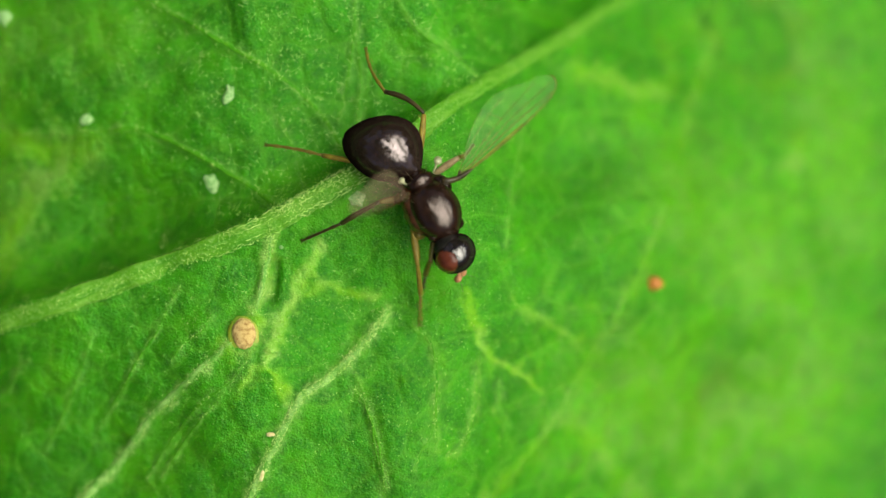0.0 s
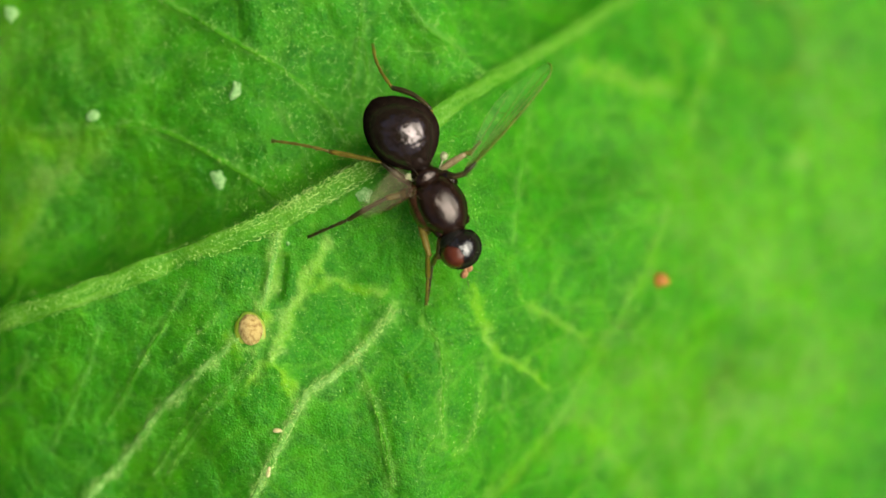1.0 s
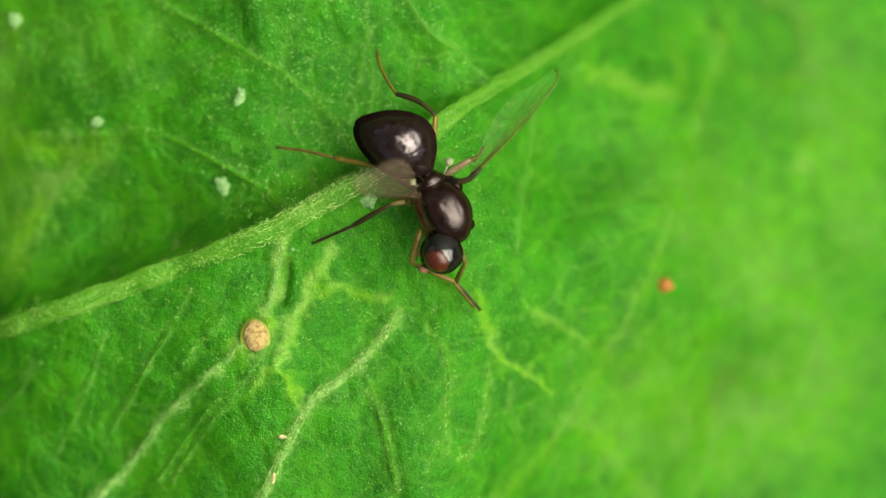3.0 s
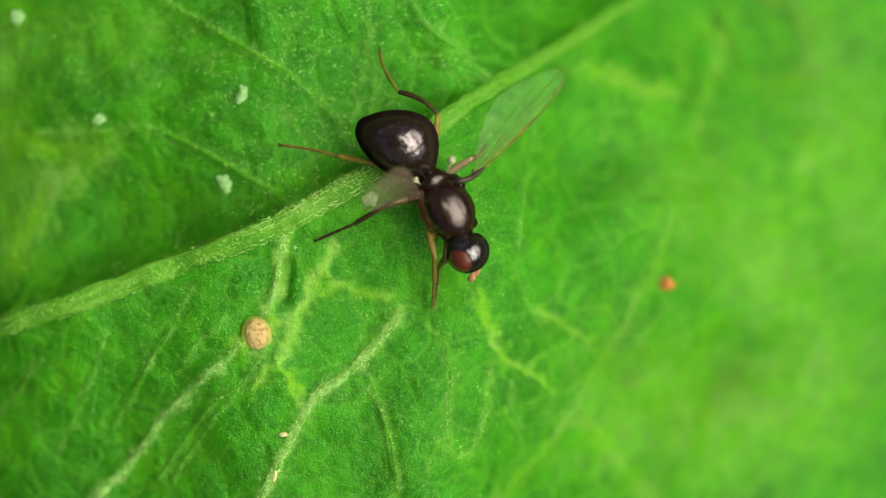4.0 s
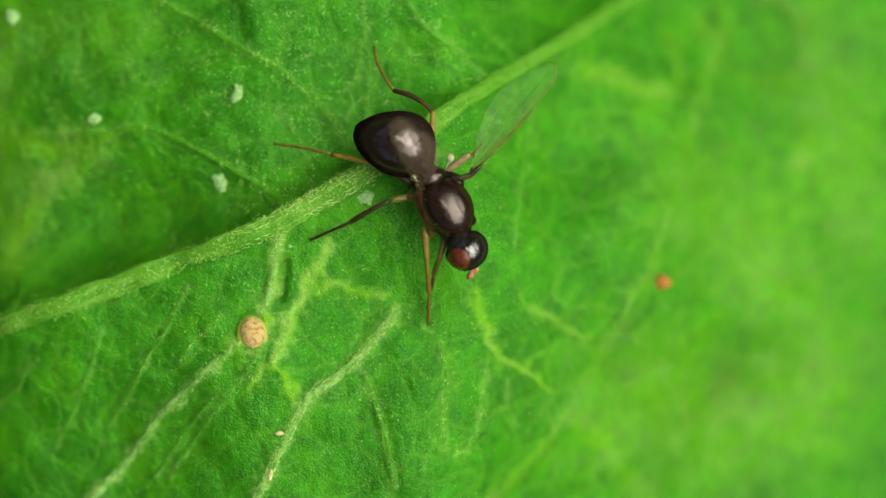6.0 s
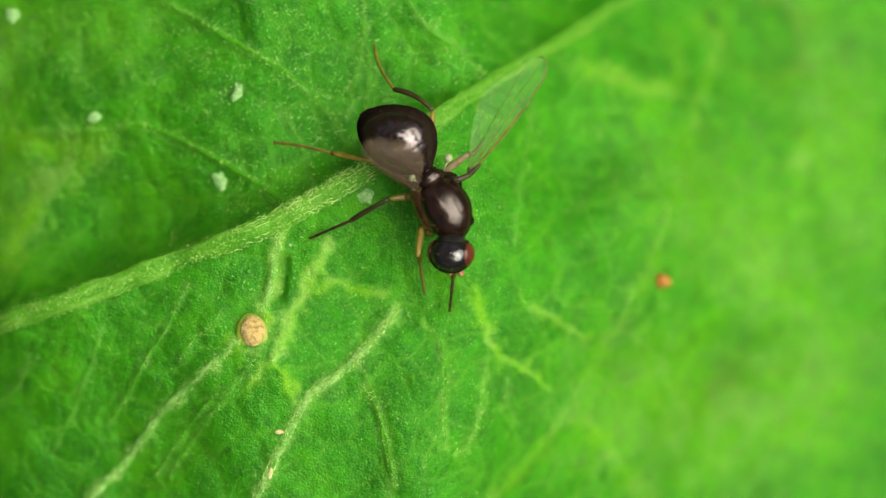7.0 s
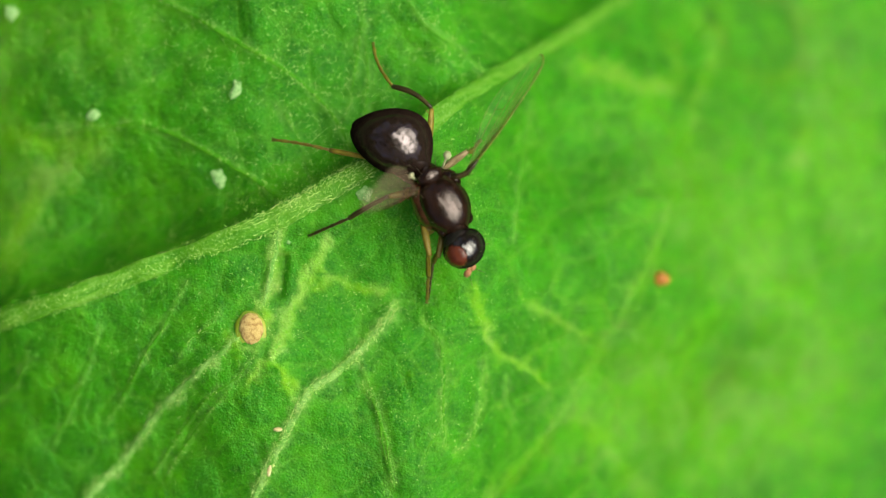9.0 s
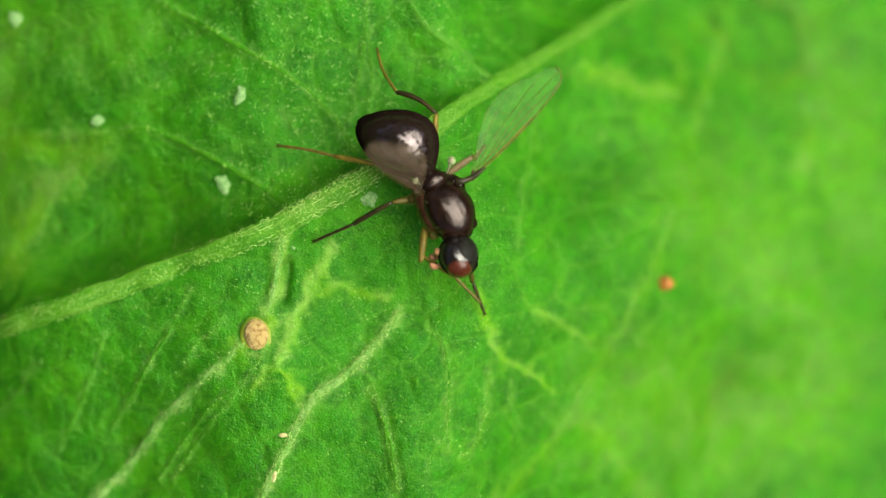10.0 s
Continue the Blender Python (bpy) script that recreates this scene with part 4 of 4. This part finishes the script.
# fore legs: joints for each posture, (knee, ankle, foot) of the one and the other
HIPS = ((-0.324, 0.547, 0.95), (0.179, 0.515, 0.85))
FORE_LENGTH = (0.86, 0.92, 0.80)
FORE = {
    "stand": ([(-0.158, -0.124, 0.35), (-0.158, -0.664, -0.95), (-0.191, -1.137, -0.95)], [(0.068, -0.158, 0.35), (-0.068, -0.416, -0.95), (-0.135, -0.889, -0.95)]),
    "reach": ([(-0.203, -0.439, 0.35), (-0.169, -0.945, -0.95), (-0.18, -1.373, -0.95)], [(0.068, -0.158, 0.35), (-0.068, -0.551, -0.95), (-0.158, -1.002, -0.95)]),
    "out": ([(-0.315, -0.124, 0.35), (-0.675, -0.416, -0.95), (-0.698, -0.822, -0.95)], [(0.068, 0.011, 0.35), (-0.068, 0.124, -0.95), (-0.135, -0.101, -0.95)]),
    "rub": ([(-0.585, -0.293, 0.35), (0.248, -0.63, -0.95), (0.653, -1.137, -0.95)], [(0.518, -0.326, 0.35), (0.315, -0.664, -0.95), (0.687, -1.092, -0.95)]),
    "wipe": ([(-0.698, -0.214, 0.35), (-0.101, -0.495, -0.95), (0.236, -1.058, -0.95)], [(0.428, -0.045, 0.35), (0.439, -0.371, -0.95), (0.518, -0.777, -0.95)]),
    "brush": ([(-0.383, -0.158, 0.35), (0.236, -0.551, -0.95), (0.777, -1.092, -0.95)], [(0.574, -0.326, 0.35), (0.63, -0.664, -0.95), (0.777, -1.058, -0.95)]),
    "side": ([(-0.664, -0.056, 0.35), (-0.101, -0.326, -0.95), (0.349, -0.72, -0.95)], [(0.574, 0.124, 0.35), (0.878, -0.101, -0.95), (1.227, -0.439, -0.95)]),
    "prop": ([(-0.36, 0.011, 0.35), (-0.36, -0.349, -0.95), (-0.315, -0.664, -0.95)], [(0.518, -0.158, 0.35), (0.315, -0.664, -0.95), (0.248, -1.317, -0.95)]),
    "fold": ([(-0.585, -0.20, 0.35), (-0.10, -0.36, -0.6), (0.12, -0.42, -0.3)], [(0.35, 0.05, 0.35), (0.15, -0.22, -0.5), (0.10, -0.36, -0.5)]),
    "fork": ([(-0.248, -0.101, 0.35), (-0.304, -0.574, -0.95), (-0.068, -1.171, -0.95)], [(0.011, -0.101, 0.35), (-0.158, -0.439, -0.95), (-0.36, -1.002, -0.95)]),
}
# head postures: way of its right eye, way of its face, and place
HEAD = {
    "aside": ((-0.42, -0.50, 0.76), (0.55, -0.80, -0.22), (0.508, -0.099, 1.3)),
    "down": ((-1.0, 0.0, 0.05), (0.05, -0.90, -0.40), (0.265, -0.155, 1.3)),
    "down_far": ((-0.93, 0.10, -0.30), (0.05, -0.92, -0.35), (0.235, -0.155, 1.3)),
    "mid": ((-0.76, -0.16, 0.60), (0.08, -0.88, -0.42), (0.26, -0.155, 1.3)),
    "tucked": ((-0.30, -0.48, 0.82), (-0.32, -0.74, -0.55), (0.04, -0.075, 1.3)),
    "turned": ((0.02, -0.72, 0.68), (-0.75, -0.45, -0.48), (0.32, -0.155, 1.3)),
    "half": ((-0.75, -0.25, 0.50), (0.0, -0.85, -0.45), (0.287, -0.155, 1.3)),
}


def segments(lengths, mats, bows=(0, 0, 0)):
    return [build_segment(k, l, m, claws=k == "tarsus", bow=b) for k, l, m, b in zip(LEG, lengths, mats, bows)]


legs = []
BOWS = ((0.04, 0.08, -0.05), (-0.02, 0, 0.02), (0.02, 0.01, 0), (0, 0, 0))
for (hip, knee, ankle, foot, mats), bows in zip(STANDING, BOWS):
    j = [Vector(p) for p in (hip, knee, ankle, foot)]
    legs.append((segments([(b - a).length for a, b in zip(j, j[1:])], mats, bows), j))
fore = [segments(FORE_LENGTH, (LEG_AMBER, LEG_AMBER, LEG_OLIVE)), segments(FORE_LENGTH, (LEG_OLIVE, LEG_OLIVE, LEG_DARK))]

# ---- surroundings that close the place, and added boughs that shape the light ----
def build_ground():
    bm = bmesh.new()
    low = -14.5
    n, rings = 48, [0, 30, 60, 90, 120, 160, 200, 260, 600, 2000, 8000, 40000, 400000, 3000000]
    prev = None
    rng = random.Random(4)
    for r in rings[1:]:
        ring = [bm.verts.new((r * math.cos(6.2832 * k / n), r * math.sin(6.2832 * k / n), low + (rng.uniform(-1, 0) * min(r, 3000) * 0.03 if r > 60 else 0))) for k in range(n)]
        if prev is None:
            bm.faces.new(ring)
        else:
            for k in range(n):
                bm.faces.new((prev[k], prev[(k + 1) % n], ring[(k + 1) % n], ring[k]))
        prev = ring
    tagged(part("ground", bm, GROUND), "dark green undergrowth below the leaf", kind="structure")


def build_hedge():
    bm = bmesh.new()
    n, rows = 160, 10
    grid = []
    rng = random.Random(9)
    tops = [56 + 25 * math.sin(0.31 * k + 1) * math.sin(0.17 * k) + rng.uniform(-15, 22) for k in range(n)]
    for j in range(rows + 1):
        grid.append([bm.verts.new(((162 + rng.uniform(-9, 9)) * math.cos(6.2832 * k / n), (162 + rng.uniform(-9, 9)) * math.sin(6.2832 * k / n), -17 + (tops[k] + 17) * j / rows)) for k in range(n)])
    for a, b in zip(grid, grid[1:]):
        for k in range(n):
            bm.faces.new((a[k], a[(k + 1) % n], b[(k + 1) % n], b[k]))
    ob = part("backdrop", bm, HEDGE, smooth_faces=False)
    ob.modifiers.new("thick", "SOLIDIFY").thickness = 0.003
    tagged(ob, "dark green foliage round the leaf", kind="structure")


def build_light_boughs():
    """Unseen leafy twigs added overhead; their gaps shape the light and the fly's highlights."""
    rng = random.Random(12)

    def toward(up, turn):
        return Vector((math.cos(radians(up)) * math.cos(radians(turn)), math.cos(radians(up)) * math.sin(radians(turn)), math.sin(radians(up))))

    # openings aimed to place the highlights and even out the leaf's brightness
    gaps = [(toward(55, -20), 20), (toward(66, 10), 23), (toward(73, 95), 14)]
    bm = bmesh.new()
    for k in range(3200):
        el, az, far = radians(rng.uniform(22, 88)), rng.uniform(0, 6.2832), rng.uniform(120, 156)
        c = Vector((math.cos(el) * math.cos(az), math.cos(el) * math.sin(az), math.sin(el))) * far
        small = k >= 620
        way = c.normalized()
        edge = 0.95 + 0.8 * noise.noise(way * 5 + Vector((3, 1, 5)))
        clear = any(way.dot(d) > math.cos(radians(r * edge)) for d, r in gaps)
        if clear and not (small and noise.noise(way * 8) > 0.16):
            continue
        m = Matrix.Translation(c) @ Euler((rng.uniform(-0.6, 0.6), rng.uniform(-0.6, 0.6), rng.uniform(0, 6.28))).to_matrix().to_4x4()
        l, w = (rng.uniform(3, 7), rng.uniform(1.2, 3)) if small else (rng.uniform(6, 15), rng.uniform(2.5, 6))
        rim = [m @ Vector((l * u, w * v, 1.1 * abs(v))) for u, v in ((-1, 0), (-0.6, 0.7), (0, 1), (0.6, 0.6), (1, 0), (0.6, -0.6), (0, -1), (-0.6, -0.7))]
        top = bm.verts.new(m @ Vector((0, 0, 0.9)))
        low = bm.verts.new(m @ Vector((0, 0, -0.9)))
        ring = [bm.verts.new(p) for p in rim]
        for k in range(8):
            bm.faces.new((ring[k], ring[(k + 1) % 8], top))
            bm.faces.new((ring[(k + 1) % 8], ring[k], low))
    tagged(part("backdrop", bm, HEDGE, smooth_faces=False), "unseen dark leafy twigs added overhead, with gaps that shape the light", kind="structure")


build_ground()
build_hedge()
build_light_boughs()


# ---- movement ----
def times_of(text):
    """'t:value t:value ...' as a list of pairs."""
    return [(float(a), b) for a, b in (w.split(":") for w in text.split())]


def value_at(rows, t):
    """Straight interpolation of numbers between rows."""
    for (a, va), (b, vb) in zip(rows, rows[1:]):
        if t <= b:
            k = min(1, max(0, (t - a) / (b - a)))
            return float(va) + (float(vb) - float(va)) * k
    return float(rows[-1][1])


def state_at(rows, t):
    """The posture that holds at t."""
    out = rows[0][1]
    for a, v in rows:
        if a <= t + 0.001:
            out = v
    return out


ABDOMEN_TURN = times_of("0:24 .5:25 .7:40 .8:45 .9:50 1:50 1.1:47 1.2:42 1.3:35 1.5:31 1.7:30 1.9:28 2:21 2.2:20 2.5:21 2.6:25 2.7:32 3.2:38 3.8:33 4.1:33 4.2:28 4.3:22 4.5:19 4.6:20 4.7:24 4.8:30 4.9:38 5:40 5.2:45 5.3:45 5.4:40 5.5:35 5.7:30 6.2:26 6.8:36 7.1:38 7.2:33 7.3:28 7.5:22 7.7:20 7.9:23 8.1:28 8.4:33 8.7:34 8.8:29 9:28 9.1:25 9.3:22 9.6:25 9.8:30 10:35")
# its roll follows the swing: degrees of roll over degrees of swing
ABDOMEN_ROLL = times_of("19:30 24:48 30:62 36:64 38:35 40:35 45:35 50:30")
WING_TURN = times_of("0:46 .1:56 .3:55 .4:65 .5:55 .6:57 .7:49 .8:50 .9:55 1:53 1.1:58 1.2:48 1.3:55 1.4:60 1.5:56 1.6:60 1.7:57 1.8:65 1.9:60 2:66 2.1:55 2.2:59 2.3:64 2.4:56 2.5:64 2.6:53 2.7:58 2.8:50 2.9:61 3:52 3.1:60 3.2:55 3.3:63 3.4:50 3.5:58 3.6:54 3.7:62 3.8:59 3.9:53 4:50 4.1:60 4.2:47 4.3:60 4.4:45 4.5:56 4.6:51 4.7:57 4.8:57 4.9:62 5.2:62 5.3:60 5.4:58 5.5:64 5.6:62 5.7:55 5.8:50 5.9:59 6:53 6.1:62 6.2:55 6.3:60 6.4:49 6.5:57 6.6:53 6.7:60 6.8:62 6.9:58 7:57 7.1:59 7.2:56 7.3:58 7.4:56 7.5:61 7.6:55 7.7:60 7.8:57 7.9:60 8:54 8.1:60 8.2:55 8.3:57 8.4:58 8.5:54 8.6:57 8.7:47 8.8:58 8.9:49 9:59 9.1:54 9.2:56 9.3:54 9.4:57 9.5:56 9.6:51 9.7:58 9.8:49 9.9:53 10:51")
WING_LEAN = times_of("0:0 .1:55 .2:55 .3:20 .4:20 .5:55 .6:10 .7:0 .8:5 .9:50 1:50 1.1:15 1.2:0 1.3:50 1.4:10 1.5:50 1.6:40 1.7:10 1.8:15 1.9:40 2:18 2.1:50 2.2:15 2.3:20 2.4:30 2.5:15 2.6:40 2.7:35 2.9:5 3:50 3.2:10 3.4:45 3.6:10 3.8:45 3.9:50 4:0 4.1:10 4.2:0 4.3:55 4.4:60 4.5:55 4.6:50 4.7:5 5:8 5.2:10 5.3:50 5.4:30 5.5:10 5.6:45 5.7:55 5.9:5 6.1:50 6.3:10 6.5:50 6.8:5 7:5 7.2:25 7.5:15 7.7:15 7.9:30 8:5 8.1:40 8.2:10 8.3:40 8.5:5 8.6:40 8.7:0 8.8:50 8.9:30 9:55 9.2:30 9.4:5 9.5:55 9.6:5 9.7:55 9.8:5 10:5")
VEIL = times_of("0:.25 .1:.9 .2:.3 .4:.3 .5:.9 .6:.5 .8:.7 .9:.2 1:.1 1.2:.3 1.4:.3 1.6:1 1.7:.6 1.8:1 2:1 2.1:1 2.2:.5 2.3:1 2.5:.8 2.7:.3 2.9:.9 3.1:.2 3.3:.9 3.5:.3 3.8:.2 4.1:.4 4.2:.1 4.5:.2 4.6:.6 4.8:.9 5:1 5.2:.8 5.3:.2 5.4:1 5.5:.5 5.7:.4 6:1 6.3:.3 6.6:.9 6.8:.7 7:.8 7.2:.9 7.4:.7 7.5:.5 7.6:1 7.7:.3 7.8:.9 8:.7 8.1:.9 8.2:.6 8.4:.9 8.6:.6 8.8:.3 9:.2 9.1:.9 9.2:.3 9.3:1 9.4:.3 9.5:.9 9.6:.4 9.7:.8 9.8:.3 10:.8")
HEAD_STATE = times_of("0:aside .2:turned .5:aside 1.2:down_far 1.4:down 1.5:down_far 1.7:down 1.8:tucked 2.8:tucked 3.3:half 4:aside 6.2:down_far 7.3:down 7.7:mid 8.3:half 8.6:aside 9.9:turned")
FORE_STATE = times_of("0:reach .1:rub .3:wipe .5:reach .6:fork .8:fork 1:stand 1.2:reach 1.3:side 1.6:rub 1.8:side 1.9:wipe 2:wipe 2.4:wipe 2.5:fold 2.6:side 2.7:wipe 3:rub 3.3:wipe 3.6:rub 3.9:rub 4:stand 4.2:out 4.3:reach 4.4:fork 4.5:stand 4.8:fork 4.9:out 5:out 5.7:fork 6:reach 6.3:wipe 6.6:side 6.8:prop 7.1:rub 7.2:wipe 7.5:rub 7.8:wipe 7.9:rub 8:wipe 8.1:brush 8.3:wipe 8.4:rub 8.6:reach 8.7:fork 8.8:reach 8.9:fork 9:stand 9.4:fork 9.5:stand 9.6:fork 9.7:reach 9.8:rub 9.9:brush")
BODY_X = times_of("0:0 0.5:-.02 2.5:-.02 4:0 4.6:0 5:.01 5.2:.05 5.5:.09 5.7:.08 6.8:.03 7.5:.03 9:.035 9.7:.03 10:.025")
BODY_Y = times_of("0:-.02 1:-.01 2:.01 4:0 5:0 5.2:.02 5.5:.035 5.7:.03 6.8:-.02 8:-.02 9:-.02 10:-.01")


def axes(x_way, y_way, place):
    """A pose in metres with those x and y axes, made square."""
    y = Vector(y_way).normalized()
    x = Vector(x_way)
    x = (x - y * x.dot(y)).normalized()
    z = x.cross(y)
    m = Matrix((x, y, z)).transposed().to_4x4()
    m.translation = Vector(place) * MM
    return m


def along(a, b):
    """The pose of a leg segment from a towards b."""
    d = (Vector(b) - Vector(a)).normalized()
    side = d.cross(Vector((0, 0, 1)))
    return axes(side if side.length > 0.05 else Vector((1, 0, 0)), d, a)


def reach(start, marks, lengths):
    """Joints of a fore leg from its hip, over the plan marks, each segment keeping its length and sinking as it must."""
    out = [Vector(start)]
    for (x, y, lift), l in zip(marks, lengths):
        d = Vector((x - out[-1].x, y - out[-1].y, 0))
        flat = min(d.length, 0.985 * l)
        d = d.normalized() * flat
        rise = lift * math.sqrt(l * l - flat * flat)
        out.append(out[-1] + Vector((d.x, d.y, rise)))
        low = 0.05 + float(leaf_base(out[-1].x, out[-1].y)) + 0.15
        if out[-1].z < low:
            up = low - out[-2].z
            up = max(-0.97 * l, min(0.97 * l, up))
            d = Vector((d.x, d.y, 0)).normalized() * math.sqrt(l * l - up * up)
            out[-1] = out[-2] + Vector((d.x, d.y, up))
    return out


def motions():
    rows = {ob: [] for ob in (fly, abdomen, head, wing_a, wing_b)}
    for segs in [s for s, _ in legs] + fore:
        for ob in segs:
            rows[ob] = []
    thorax.matrix_basis = pose(0, 0, 0.00105, 0, BODY_ROLL, 0)
    centre, waist = Vector((0.078, 0.82, 1.2)), Vector((-0.2, 1.40, 1.2))
    root_a, root_b = Vector((0.545, 1.335, 1.35)), Vector((-0.36, 1.04, 1.25))
    floor_z = centre.z - 1.05
    for i in range(101):
        t = i / 10
        shift = Vector((value_at(BODY_X, t), value_at(BODY_Y, t), 0))
        body = pose((centre.x + shift.x) * MM, (centre.y + shift.y) * MM, floor_z * MM, 0, 0, BODY_TURN)
        back = body.inverted()
        rows[fly].append((t, body))
        # abdomen: swings about the waist, tip lowered when it swings down
        turn = value_at(ABDOMEN_TURN, t)
        dip = radians(max(4.0, min(19.0, 19 - (turn - 19) * 0.9)))
        a = radians(180 - (42 + (turn - 19) * 0.70))
        ahead = Vector((-math.cos(a) * math.cos(dip), -math.sin(a) * math.cos(dip), math.sin(dip)))
        roll = radians(value_at(ABDOMEN_ROLL, turn))
        right = Vector((ahead.y, -ahead.x, 0)).normalized()
        right = right * math.cos(roll) + right.cross(ahead) * math.sin(roll)
        rows[abdomen].append((t, back @ axes(right, ahead, waist + shift)))
        # head
        eye_way, face, place = HEAD[state_at(HEAD_STATE, t)]
        rows[head].append((t, back @ axes(eye_way, face, Vector(place) + shift)))
        # wings
        az, lean = radians(value_at(WING_TURN, t) - 4), radians(value_at(WING_LEAN, t))
        way = Vector((math.cos(az) * math.cos(0.15), math.sin(az) * math.cos(0.15), math.sin(0.15)))
        flat = Vector((-math.sin(az), math.cos(az), 0))
        up = flat.cross(way)
        rows[wing_a].append((t, back @ axes(flat * math.cos(lean) + up * math.sin(lean), way, root_a + shift)))
        veil = value_at(VEIL, t)
        az, el = radians(212 - 96 * veil ** 1.7), radians(66 - 6 * veil)
        way = Vector((math.cos(az) * math.cos(el), math.sin(az) * math.cos(el), math.sin(el)))
        flat = Vector((math.sin(az), -math.cos(az), 0))
        rows[wing_b].append((t, back @ axes(flat * (0.18 + 0.62 * veil) + Vector((0, 0, 0.65)), way, root_b + shift)))
        # standing legs keep their feet, fore legs rub and wipe
        for segs, j in legs:
            ends = [j[0] + shift, *j[1:]]
            for ob, p, q in zip(segs, ends, ends[1:]):
                rows[ob].append((t, back @ along(p, q)))
        for segs, hip, marks in zip(fore, HIPS, FORE[state_at(FORE_STATE, t)]):
            ends = reach(Vector(hip) + shift, marks, FORE_LENGTH)
            for ob, p, q in zip(segs, ends, ends[1:]):
                rows[ob].append((t, back @ along(p, q)))
    for ob, keys in rows.items():
        walk(ob, keys)


motions()
